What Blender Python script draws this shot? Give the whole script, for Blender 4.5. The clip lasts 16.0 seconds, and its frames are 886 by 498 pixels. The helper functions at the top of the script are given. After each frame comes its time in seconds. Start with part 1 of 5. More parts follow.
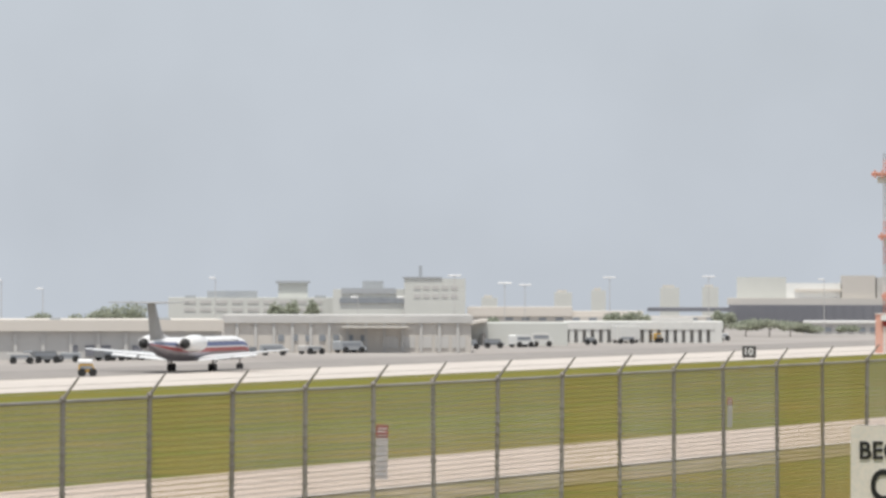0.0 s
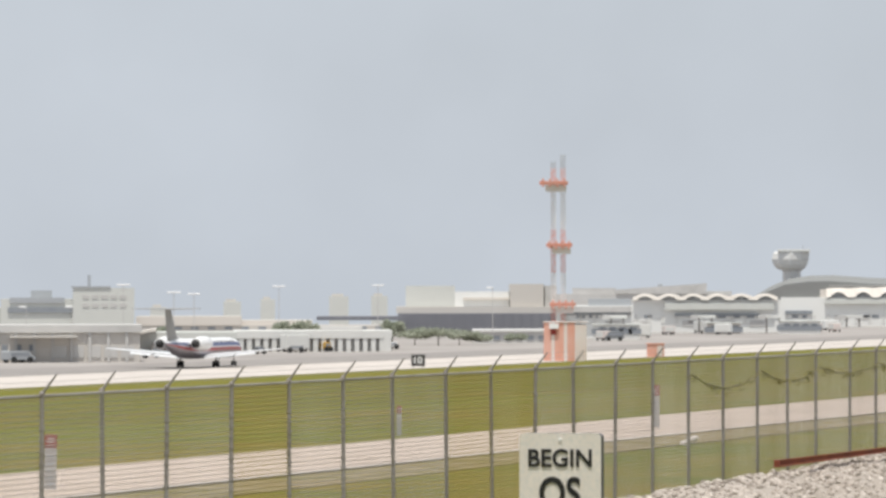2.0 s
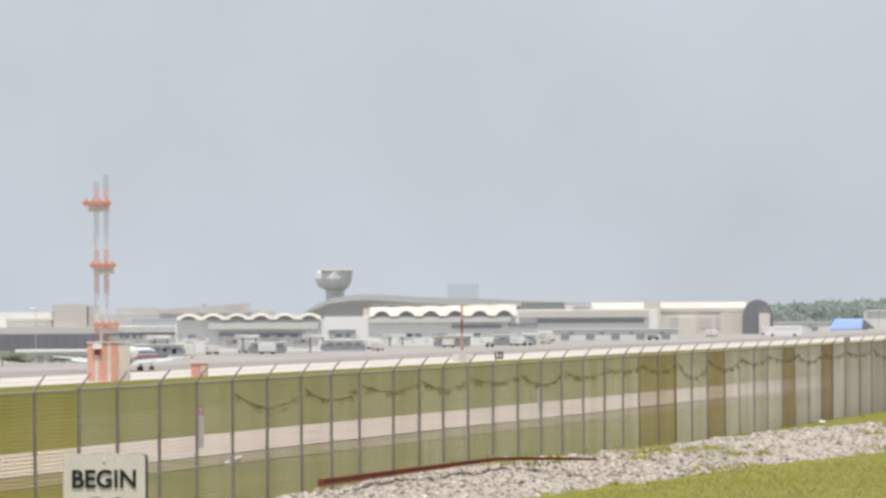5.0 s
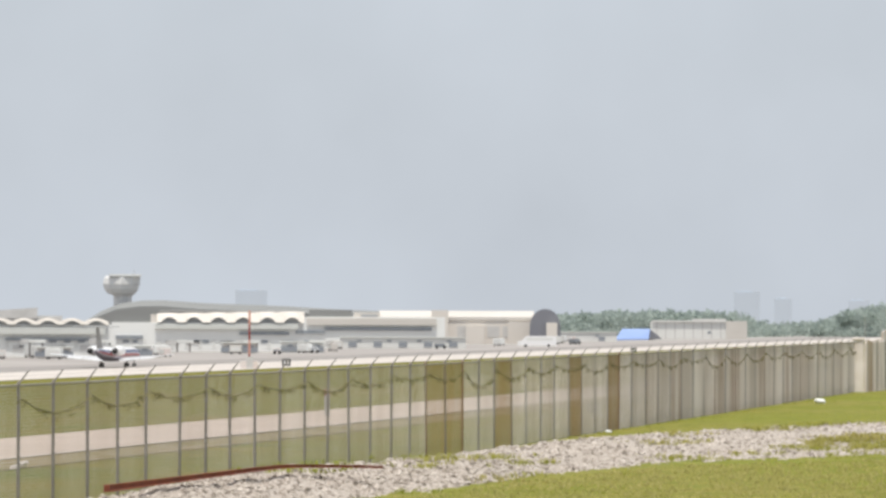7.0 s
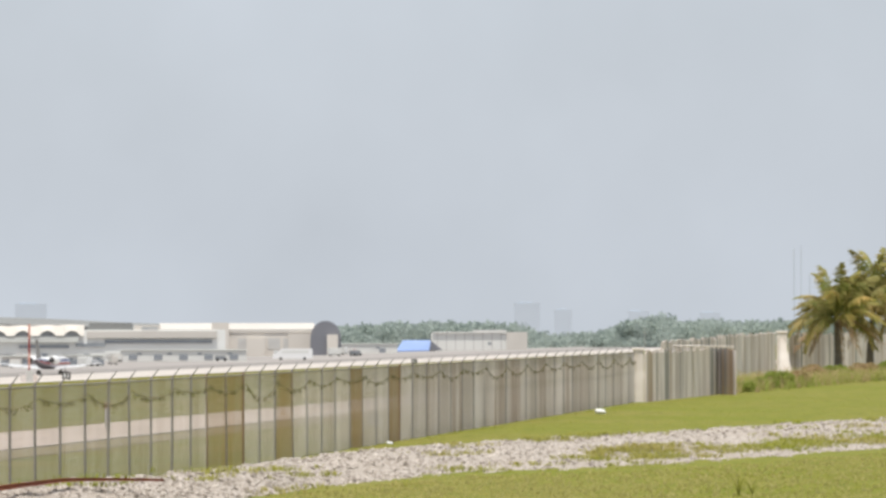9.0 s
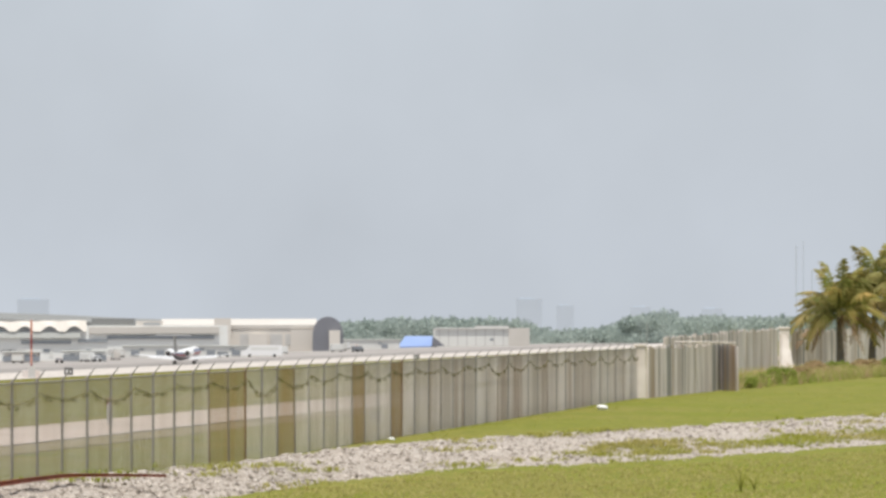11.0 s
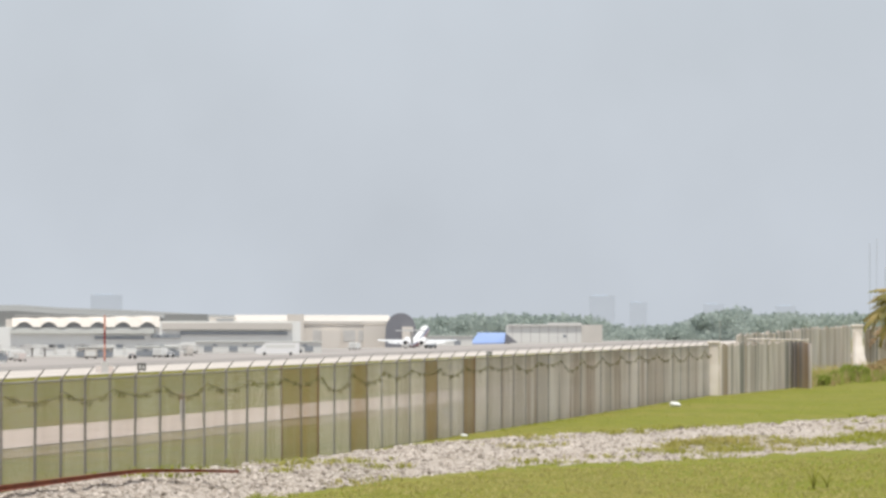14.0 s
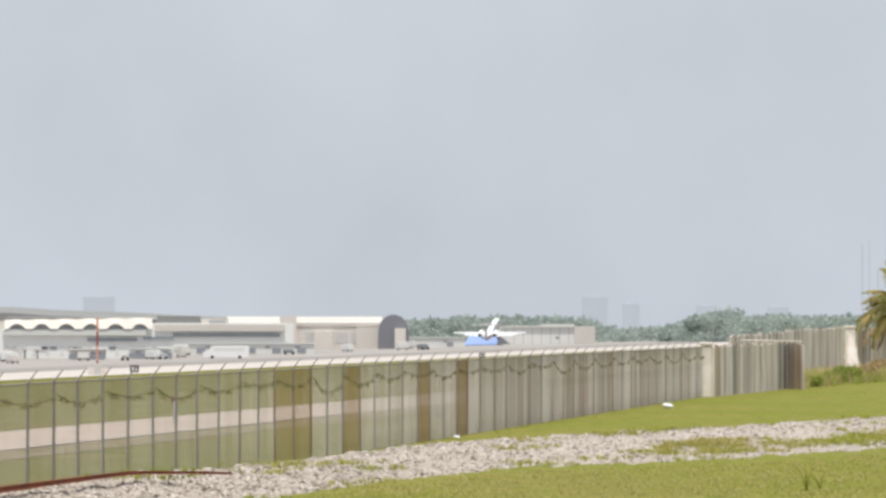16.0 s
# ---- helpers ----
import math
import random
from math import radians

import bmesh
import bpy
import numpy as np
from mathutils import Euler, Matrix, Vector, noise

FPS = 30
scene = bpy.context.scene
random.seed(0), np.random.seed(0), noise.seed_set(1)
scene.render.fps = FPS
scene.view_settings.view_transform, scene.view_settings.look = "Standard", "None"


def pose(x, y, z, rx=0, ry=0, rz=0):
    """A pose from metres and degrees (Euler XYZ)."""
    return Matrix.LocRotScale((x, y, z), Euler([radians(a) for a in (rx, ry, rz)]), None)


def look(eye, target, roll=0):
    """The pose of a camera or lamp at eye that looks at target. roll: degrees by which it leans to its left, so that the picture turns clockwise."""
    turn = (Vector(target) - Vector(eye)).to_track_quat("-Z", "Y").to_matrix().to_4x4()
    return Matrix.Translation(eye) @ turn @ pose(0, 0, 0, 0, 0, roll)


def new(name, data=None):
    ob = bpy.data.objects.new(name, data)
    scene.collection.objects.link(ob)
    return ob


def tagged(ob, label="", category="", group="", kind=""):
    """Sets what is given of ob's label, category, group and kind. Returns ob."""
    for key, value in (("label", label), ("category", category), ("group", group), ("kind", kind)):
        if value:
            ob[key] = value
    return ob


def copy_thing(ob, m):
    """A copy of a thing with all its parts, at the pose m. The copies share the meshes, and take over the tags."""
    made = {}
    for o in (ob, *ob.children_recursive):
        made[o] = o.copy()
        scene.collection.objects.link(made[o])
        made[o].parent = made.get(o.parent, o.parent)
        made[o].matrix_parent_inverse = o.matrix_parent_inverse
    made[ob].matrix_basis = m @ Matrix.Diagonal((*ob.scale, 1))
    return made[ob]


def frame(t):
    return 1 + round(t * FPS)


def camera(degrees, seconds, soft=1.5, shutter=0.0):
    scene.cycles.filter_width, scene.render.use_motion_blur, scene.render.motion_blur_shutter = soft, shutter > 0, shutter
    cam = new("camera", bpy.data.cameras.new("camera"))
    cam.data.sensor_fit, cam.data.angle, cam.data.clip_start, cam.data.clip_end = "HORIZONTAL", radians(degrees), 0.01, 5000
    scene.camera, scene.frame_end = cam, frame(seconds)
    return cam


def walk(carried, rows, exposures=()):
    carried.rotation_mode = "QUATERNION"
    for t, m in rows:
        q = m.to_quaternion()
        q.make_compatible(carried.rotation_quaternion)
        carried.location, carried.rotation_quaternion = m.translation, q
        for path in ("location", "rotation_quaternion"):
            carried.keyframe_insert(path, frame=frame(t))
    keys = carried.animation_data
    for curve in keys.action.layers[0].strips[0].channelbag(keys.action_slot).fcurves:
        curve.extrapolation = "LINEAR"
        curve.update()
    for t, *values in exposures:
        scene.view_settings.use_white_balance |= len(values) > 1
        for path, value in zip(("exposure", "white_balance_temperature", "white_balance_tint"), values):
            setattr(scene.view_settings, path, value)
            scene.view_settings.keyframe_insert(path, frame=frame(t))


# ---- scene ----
TURN = 22.8  # the runway runs along +y; bearings below count from the first view, this far to its left
EYE = 8.6
NEAR = 4.46  # ground level on the near side of the fence

cam = camera(10.54, 16.0, soft=3.0)
ROWS = [(0.0, 0.012, 0.382, 0.054), (0.5, 0.766, 0.361, 0.188), (1.0, 2.313, 0.458, -0.006), (1.5, 3.307, 0.495, 0.109), (2.0, 3.958, 0.488, -0.084), (2.5, 4.985, 0.583, 0.116), (3.0, 5.832, 0.592, -0.078), (3.5, 6.577, 0.625, -0.048), (4.0, 7.79, 0.73, -0.037), (4.2, 8.207, 0.704, -0.18), (6.3, 10.234, 0.775, -0.06), (6.5, 10.348, 0.795, -0.065), (7.0, 11.924, 0.79, 0.182), (7.5, 13.925, 0.903, 0.005), (8.0, 14.468, 0.919, 0.036), (8.5, 14.587, 0.998, -0.066), (9.0, 14.545, 0.933, -0.102), (9.2, 14.502, 0.892, -0.081), (11.3, 14.527, 0.883, -0.06), (11.5, 14.547, 0.917, -0.023), (12.0, 14.572, 0.898, 0.019), (12.5, 14.56, 0.922, -0.058), (13.0, 14.537, 0.943, -0.047), (13.5, 14.139, 0.871, 0.003), (14.0, 13.647, 0.842, 0.082), (14.5, 13.718, 0.909, 0.018), (15.0, 13.744, 0.886, 0.072), (15.5, 13.732, 0.876, 0.032), (16.0, 13.735, 0.861, 0.031)]
walk(cam, [(t, pose(0, 0, EYE, 90 + p, 0, TURN - a) @ pose(0, 0, 0, 0, 0, r)) for t, a, p, r in ROWS], exposures=[(0.0, -0.06), (0.5, 0.04), (1.6, 0.03), (2.0, -0.01), (3.5, -0.03), (4.0, 0.0), (6.3, 0.05), (9.2, 0.05), (11.5, -0.01), (12.5, -0.02), (13.0, -0.07), (13.5, -0.02), (14.3, 0.05), (16.0, 0.05)])

# ---- sky and sun ----
world = bpy.data.worlds.new("sky")
scene.world = world
world.use_nodes = True
wn, wl = world.node_tree.nodes, world.node_tree.links
wn.clear()
SUN_EL, SUN_AZ = radians(74), radians(172)  # near-midday sun, a little behind the camera
sky = wn.new("ShaderNodeTexSky")
sky.sky_type, sky.sun_disc, sky.sun_elevation, sky.sun_rotation = "NISHITA", False, SUN_EL, SUN_AZ
sky.dust_density, sky.air_density, sky.ozone_density = 4.0, 1.0, 1.0
haze = wn.new("ShaderNodeMix")
haze.data_type = "RGBA"
haze.inputs[0].default_value = 0.8
haze.inputs[7].default_value = (7.35, 7.95, 8.75, 1)
back = wn.new("ShaderNodeBackground")
back.inputs[1].default_value = 0.09
wout = wn.new("ShaderNodeOutputWorld")
wl.new(sky.outputs[0], haze.inputs[6])
wisp = wn.new("ShaderNodeTexNoise")  # thin uneven veil
wisp.inputs["Scale"].default_value, wisp.inputs["Detail"].default_value = 9.0, 5
wtc = wn.new("ShaderNodeTexCoord")
wl.new(wtc.outputs["Generated"], wisp.inputs["Vector"])
veil = wn.new("ShaderNodeMapRange")
veil.inputs[1].default_value, veil.inputs[2].default_value, veil.inputs[3].default_value, veil.inputs[4].default_value = 0.3, 0.75, 0.72, 0.92
wl.new(wisp.outputs[0], veil.inputs[0])
wl.new(veil.outputs[0], haze.inputs[0])
wl.new(haze.outputs[2], back.inputs[0])
wl.new(back.outputs[0], wout.inputs[0])
sun = new("sun", bpy.data.lights.new("sun", "SUN"))
sun.data.energy, sun.data.angle, sun.data.color = 4.0, radians(0.6), (1.0, 0.95, 0.87)
sun_from = Vector((math.sin(SUN_AZ) * math.cos(SUN_EL), math.cos(SUN_AZ) * math.cos(SUN_EL), math.sin(SUN_EL)))
sun.matrix_basis = look(sun_from * 100, (0, 0, 0))


# ---- materials ----
def material(name, color, rough=0.7, metal=0.0, second=None, scale=1.0, mix=0.5, third=None, fine=12.0, bump=0.0, stretch=(1, 1, 1), vary=0.0, coords="Object", spec=0.4, thin=0.0):
    """A surface whose colour wanders at a large scale to second, at a fine one to third, with relief and a spread from piece to piece."""
    mat = bpy.data.materials.new(name)
    mat.use_nodes = True
    n, l = mat.node_tree.nodes, mat.node_tree.links
    b = n["Principled BSDF"]
    b.inputs["Roughness"].default_value, b.inputs["Metallic"].default_value = rough, metal
    b.inputs["Specular IOR Level"].default_value = spec
    b.inputs["Base Color"].default_value = (*color, 1)
    tc = n.new("ShaderNodeTexCoord")
    mp = n.new("ShaderNodeMapping")
    mp.inputs["Scale"].default_value = stretch
    l.new(n.new("ShaderNodeNewGeometry").outputs["Position"] if coords == "World" else tc.outputs[coords], mp.inputs[0])
    out = None

    def blend(a, color2, fac):
        m = n.new("ShaderNodeMix")
        m.data_type = "RGBA"
        if a is None:
            m.inputs[6].default_value = (*color, 1)
        else:
            l.new(a, m.inputs[6])
        m.inputs[7].default_value = (*color2, 1)
        l.new(fac, m.inputs[0])
        return m.outputs[2]

    def cloud(size, low, high):
        t = n.new("ShaderNodeTexNoise")
        t.inputs["Scale"].default_value, t.inputs["Detail"].default_value = size, 6
        l.new(mp.outputs[0], t.inputs["Vector"])
        r = n.new("ShaderNodeMapRange")
        r.inputs[1].default_value, r.inputs[2].default_value = low, high
        l.new(t.outputs[0], r.inputs[0])
        return r.outputs[0]

    if second:
        out = blend(out, second, cloud(scale, 0.5 - 0.18 * mix * 2 + 0.05, 0.72))
    if third:
        out = blend(out, third, cloud(fine, 0.42, 0.7))
    if vary:
        info = n.new("ShaderNodeObjectInfo")
        h = n.new("ShaderNodeHueSaturation")
        r = n.new("ShaderNodeMapRange")
        r.inputs[3].default_value, r.inputs[4].default_value = 1 - vary, 1 + vary
        l.new(info.outputs["Random"], r.inputs[0])
        l.new(r.outputs[0], h.inputs["Value"])
        if out is None:
            h.inputs["Color"].default_value = (*color, 1)
        else:
            l.new(out, h.inputs["Color"])
        out = h.outputs[0]
    if out is not None:
        l.new(out, b.inputs["Base Color"])
    if bump:
        t = n.new("ShaderNodeTexNoise")
        t.inputs["Scale"].default_value, t.inputs["Detail"].default_value = fine, 8
        l.new(mp.outputs[0], t.inputs["Vector"])
        bp = n.new("ShaderNodeBump")
        bp.inputs["Strength"].default_value, bp.inputs["Distance"].default_value = bump, 0.05
        l.new(t.outputs[0], bp.inputs["Height"])
        l.new(bp.outputs[0], b.inputs["Normal"])
    if thin:  # leaves let light through
        tr = n.new("ShaderNodeBsdfTranslucent")
        mx = n.new("ShaderNodeMixShader")
        mx.inputs[0].default_value = thin
        if out is not None:
            l.new(out, tr.inputs[0])
        else:
            tr.inputs[0].default_value = (*color, 1)
        l.new(b.outputs[0], mx.inputs[1])
        l.new(tr.outputs[0], mx.inputs[2])
        l.new(mx.outputs[0], n["Material Output"].inputs[0])
    return mat


GRASS = material("grass", (0.15, 0.155, 0.02), 0.95, second=(0.20, 0.145, 0.035), scale=0.07, mix=0.7, third=(0.10, 0.125, 0.016), fine=0.35, bump=0.6, spec=0.1)
LAWN = material("bright_grass", (0.175, 0.19, 0.026), 0.95, second=(0.235, 0.205, 0.06), scale=0.12, mix=0.6, third=(0.125, 0.145, 0.02), fine=1.1, bump=0.5, spec=0.1)
DRY = material("dry_verge", (0.25, 0.195, 0.11), 0.95, second=(0.14, 0.135, 0.035), scale=0.3, mix=0.7, third=(0.33, 0.27, 0.19), fine=1.2, bump=0.5, spec=0.1)
ROAD = material("road_concrete", (0.54, 0.445, 0.38), 0.9, second=(0.46, 0.375, 0.31), scale=0.15, third=(0.57, 0.48, 0.42), fine=2.0, bump=0.1, spec=0.2)
PALE = material("pale_concrete", (0.52, 0.475, 0.435), 0.9, second=(0.45, 0.41, 0.38), scale=0.05, third=(0.55, 0.51, 0.47), fine=0.6, bump=0.1, spec=0.2)
ASPHALT = material("runway_asphalt", (0.27, 0.25, 0.235), 0.9, second=(0.22, 0.205, 0.195), scale=0.04, third=(0.30, 0.28, 0.265), fine=0.5, spec=0.2)
APRON = material("apron_concrete", (0.35, 0.325, 0.305), 0.9, second=(0.28, 0.26, 0.245), scale=0.03, spec=0.2)
GRAVEL = material("ballast", (0.39, 0.35, 0.31), 0.95, second=(0.30, 0.255, 0.21), scale=0.5, mix=0.65, third=(0.45, 0.40, 0.355), fine=7.0, bump=0.4, spec=0.2)
STEEL = material("galvanised_steel", (0.32, 0.30, 0.29), 0.6, 0.25, second=(0.23, 0.20, 0.185), scale=1.2, vary=0.12)
RUST = material("rusty_steel", (0.25, 0.066, 0.032), 0.85, 0.1, second=(0.16, 0.045, 0.026), scale=2.0, bump=0.2)
WHITE = material("white_paint", (0.8, 0.8, 0.8), 0.35)
BLDG = material("pale_render", (0.50, 0.51, 0.52), 0.85, second=(0.44, 0.45, 0.46), scale=0.06, spec=0.2)
# mast orange, made paler in the colour for distance haze
RED = material("haze_paled_orange", (0.64, 0.28, 0.21), 0.6, second=(0.60, 0.33, 0.27), scale=0.8)
DARK = material("dark_glass", (0.09, 0.10, 0.12), 0.3)


# ---- building blocks ----
def part(name, bm, mat, parent=None, label="", smooth=False):
    me = bpy.data.meshes.new(name)
    bm.to_mesh(me)
    bm.free()
    me.materials.append(mat)
    if smooth:
        for p in me.polygons:
            p.use_smooth = True
    ob = new(name, me)
    ob.parent = parent
    if label:
        tagged(ob, label)
    return ob


def box(bm, x0, x1, y0, y1, z0, z1, bevel=0.0):
    g = bmesh.ops.create_cube(bm, size=1.0, matrix=Matrix.Translation(((x0 + x1) / 2, (y0 + y1) / 2, (z0 + z1) / 2)) @ Matrix.Diagonal((x1 - x0, y1 - y0, z1 - z0, 1)))
    if bevel:
        edges = list({e for v in g["verts"] for e in v.link_edges})
        bmesh.ops.bevel(bm, geom=edges, offset=bevel, segments=1, affect="EDGES")
    return bm


def boxed(*a, **k):
    return box(bmesh.new(), *a, **k)


def at(bearing, r, z=0.0):
    """The place at a bearing (degrees to the right of the first view) and distance from the camera."""
    a = radians(bearing - TURN)
    return Vector((r * math.sin(a), r * math.cos(a), z))


def rod(bm, a, b, r0, r1=None, n=8):
    a, b = Vector(a), Vector(b)
    d = b - a
    m = Matrix.Translation((a + b) / 2) @ d.to_track_quat("Z", "Y").to_matrix().to_4x4()
    bmesh.ops.create_cone(bm, cap_ends=True, segments=n, radius1=r0, radius2=r0 if r1 is None else r1, depth=d.length, matrix=m)
    return bm


def smooth(a, b, v):
    v = min(1.0, max(0.0, (v - a) / (b - a)))
    return v * v * (3 - 2 * v)


def thing(name, m, label, category, group="", kind=""):
    ob = new(name)
    ob.matrix_basis = m
    return tagged(ob, label, category, group, kind)


# ---- ground ----
RWY_NEAR, RWY_FAR, RWY_END, ROAD_NEAR, ROAD_FAR = -172.0, -195.0, -214.0, -37.9, -44.1


def ground_z(x, y):
    z = NEAR if x > -47 else (NEAR * (x - RWY_NEAR) / (-47 - RWY_NEAR) if x > RWY_NEAR else 0.0)
    fall = min(0.0, EYE - math.hypot(x, y) * math.tan(radians(0.5))) * smooth(-240, -420, x)  # beyond the apron the land drops gently
    return z + fall + 0.3 * smooth(290, 360, y) * smooth(-46, -34, x)


def grid_mesh(name, xs, ys, height, mat, kind="structure", label="", category=""):
    nx = len(xs)
    verts = [(x, y, height(x, y)) for y in ys for x in xs]
    faces = [(j * nx + i, j * nx + i + 1, (j + 1) * nx + i + 1, (j + 1) * nx + i) for j in range(len(ys) - 1) for i in range(nx - 1)]
    me = bpy.data.meshes.new(name)
    me.from_pydata(verts, [], faces)
    me.materials.append(mat)
    for p in me.polygons:
        p.use_smooth = True
    return tagged(new(name, me), label, category, kind=kind)


GX = [-4500, -3000, -2000, -1400, -900, -650, -500, -420, -350, -300, -265, -240, RWY_END, -210, -195, -184, RWY_NEAR, -150, -130, -110, -90, -70, -55, -47, -44.1, -42, -39.6, -36, -32, -29, -26, -23, -20, -16, -12, -8, -4, 0, 6, 14, 30, 80, 300, 1500, 4500]
GY = [-800, -200, -50, 0, 30] + list(range(50, 300, 10)) + list(range(300, 460, 8)) + [480, 520, 600, 700, 800, 950, 1100, 1300, 1600, 2000, 2500, 3200, 4000, 4800]
ground = grid_mesh("ground", GX, GY, ground_z, GRASS, label="rough green and yellowed airfield grass", category="ground")


def slab(name, x0, x1, lift, mat, label, y0=-150, y1=4500, n=12):
    ys = [y0, 0] + [60 * 1.35 ** k for k in range(15) if 60 * 1.35 ** k < y1] + [y1]
    return grid_mesh(name, [x0 + (x1 - x0) * k / n for k in range(n + 1)], ys, lambda x, y: ground_z(x, y) + lift, mat, label=label, category="pavement")


road = slab("road", ROAD_FAR, ROAD_NEAR, 0.03, ROAD, "pale pinkish concrete perimeter road", y1=700)
kerb = slab("kerb", ROAD_NEAR, ROAD_NEAR + 0.22, 0.05, PALE, "bleached concrete edge strip of the road", y1=700, n=2)
verge = slab("verge", ROAD_NEAR + 0.22, -35.2, 0.02, DRY, "dry trampled verge along the road", y1=700, n=4)
lawn = grid_mesh("lawn", [-27.5, -26, -24, -22, -20, -18, -16, -14, -12, -10, -8, -6, -4, 0, 10, 30, 80], [40] + list(range(60, 460, 8)), lambda x, y: ground_z(x, y) + 0.03, LAWN, label="bright yellow-green mown grass", category="grass")
shoulder = slab("pavement", RWY_FAR, RWY_NEAR, 0.03, PALE, "bright bleached concrete strip beside the runway")
runway = slab("runway", RWY_END, RWY_FAR, 0.03, ASPHALT, "grey asphalt runway")
apron = grid_mesh("apron", [g for g in GX if -3000 < g <= RWY_END], GY, lambda x, y: ground_z(x, y) + 0.03, APRON, label="wide grey concrete apron", category="pavement")


# ---- perimeter fence ----
POST_H = 2.77


def fence_at(bearing):
    """The fence line runs almost with the runway."""
    a = radians(bearing - TURN)
    # line through the two ends
    p, q = Vector((-25.5, 49.3)), Vector((-27.3, 266.0))
    d, u = q - p, Vector((math.sin(a), math.cos(a)))
    k = (p.x * d.y - p.y * d.x) / (u.x * d.y - u.y * d.x)
    return u * k


# unevenly set posts by bearing, then an even run to the pillar
POST_BEARINGS = [-8.02, -6.78, -5.62, -4.53, -3.5, -2.52, -1.64, -0.83, -0.09, 0.65, 1.42, 2.12, 2.77, 3.37, 4.0, 4.54, 5.04, 5.52, 6.0, 6.45, 6.88, 7.29, 7.7, 8.06, 8.39, 8.79, 9.1, 9.39, 9.69, 9.98, 10.28, 10.55, 10.81, 11.06, 11.31, 11.53, 11.73, 11.96, 12.16, 12.35, 12.54, 12.75, 12.92, 13.09, 13.25, 13.43, 13.58, 13.74, 13.89, 14.02, 14.17] + [25.0 - math.degrees(math.atan(1 / (1.765 + 0.0755 * n))) for n in range(47, 70)]
POSTS = [fence_at(b) for b in POST_BEARINGS]

POST_RUST = material("rusted_post", (0.27, 0.16, 0.09), 0.85, second=(0.20, 0.13, 0.08), scale=1.5)
fence = thing("chain_link_fence", Matrix(), "grey galvanised chain-link fence with angled barbed-wire arms", "fence", kind="")
post_bm = rod(bmesh.new(), (0, 0, -0.2), (0, 0, POST_H), 0.032)
bmesh.ops.create_uvsphere(post_bm, u_segments=8, v_segments=4, radius=0.045, matrix=Matrix.Translation((0, 0, POST_H)))
for k in range(15):  # wire ties
    rod(post_bm, (0, 0, 0.12 + 0.155 * k), (0, 0, 0.15 + 0.155 * k), 0.042, n=8)
arm_bm = rod(bmesh.new(), (0, 0, 0), (0.21, 0, 0.27), 0.022, 0.012, 6)
post_me = arm_me = None
rusty_me = None
for n_post, p in enumerate(POSTS):
    if post_me is None:
        ob, arm = part("post", post_bm, STEEL, fence), None
        post_me = ob.data
        arm = part("arm", arm_bm, STEEL, ob, "angled barbed-wire arm")
        arm_me = arm.data
    else:
        ob, arm = new("post", post_me), new("arm", arm_me)
        ob.parent, arm.parent = fence, ob
    if n_post in (36, 38, 49, 57, 59, 62, 66, 71):
        if rusty_me is None:
            rusty_me = post_me.copy()
            rusty_me.materials[0] = POST_RUST
        ob.data = rusty_me
        ob["label"] = "rust-brown fence post"
    ob.matrix_basis = pose(p.x, p.y, NEAR, random.uniform(-0.6, 0.6), random.uniform(-0.6, 0.6), 0)
    arm.matrix_basis = pose(0, 0, POST_H, 0, 0, random.uniform(-6, 6))
    if arm.get("label") is None:
        arm["label"] = "angled barbed-wire arm"


def strands(pairs, r):
    """Three-sided wires between pairs of points, as one mesh."""
    verts, faces = [], []
    for a, b in pairs:
        d = (b - a).normalized()
        e = d.cross(Vector((0, 0, 1)) if abs(d.z) < 0.9 else Vector((1, 0, 0))).normalized()
        f = d.cross(e)
        k = len(verts)
        for q in (a, b):
            verts += [q + e * r, q - e * r * 0.5 + f * r * 0.87, q - e * r * 0.5 - f * r * 0.87]
        faces += [(k, k + 1, k + 4, k + 3), (k + 1, k + 2, k + 5, k + 4), (k + 2, k, k + 3, k + 5)]
    me = bpy.data.meshes.new("strands")
    me.from_pydata([tuple(v) for v in verts], [], faces)
    return me


WIRE_RUST = material("rusted_wire", (0.43, 0.30, 0.17), 0.85, 0.0, second=(0.46, 0.38, 0.28), scale=0.9, stretch=(1, 1, 0.25))
WIRE_OLIVE = material("olive_wire", (0.42, 0.32, 0.13), 0.85, 0.0, second=(0.50, 0.42, 0.24), scale=0.6, stretch=(1, 1, 0.25))
WIRE_STAIN = material("stained_wire", (0.70, 0.635, 0.60), 0.85, 0.0, second=(0.44, 0.35, 0.29), scale=0.8, stretch=(1, 1, 0.15))
RUSTY_BAYS = (36, 37, 40, 45, 48)
OLIVE_BAYS = (4, 10, 14, 15)
PITCH = 0.068
WIRE_DARK = material("blackened_wire", (0.54, 0.475, 0.43), 0.85, 0.0, second=(0.72, 0.65, 0.615), scale=0.5, stretch=(1, 1, 0.15))
worn = random.Random(11)
WIRES = [material("galvanised_wire", tuple(c * k for c in (0.62, 0.565, 0.54)), 0.75, 0.0, second=tuple(c * k for c in (0.43, 0.37, 0.335)), scale=0.5, stretch=(1, 1, 0.2)) for k in (0.78, 0.88, 0.98, 1.12, 1.26)]  # one wire; its pale veil at a glancing view is put into colour
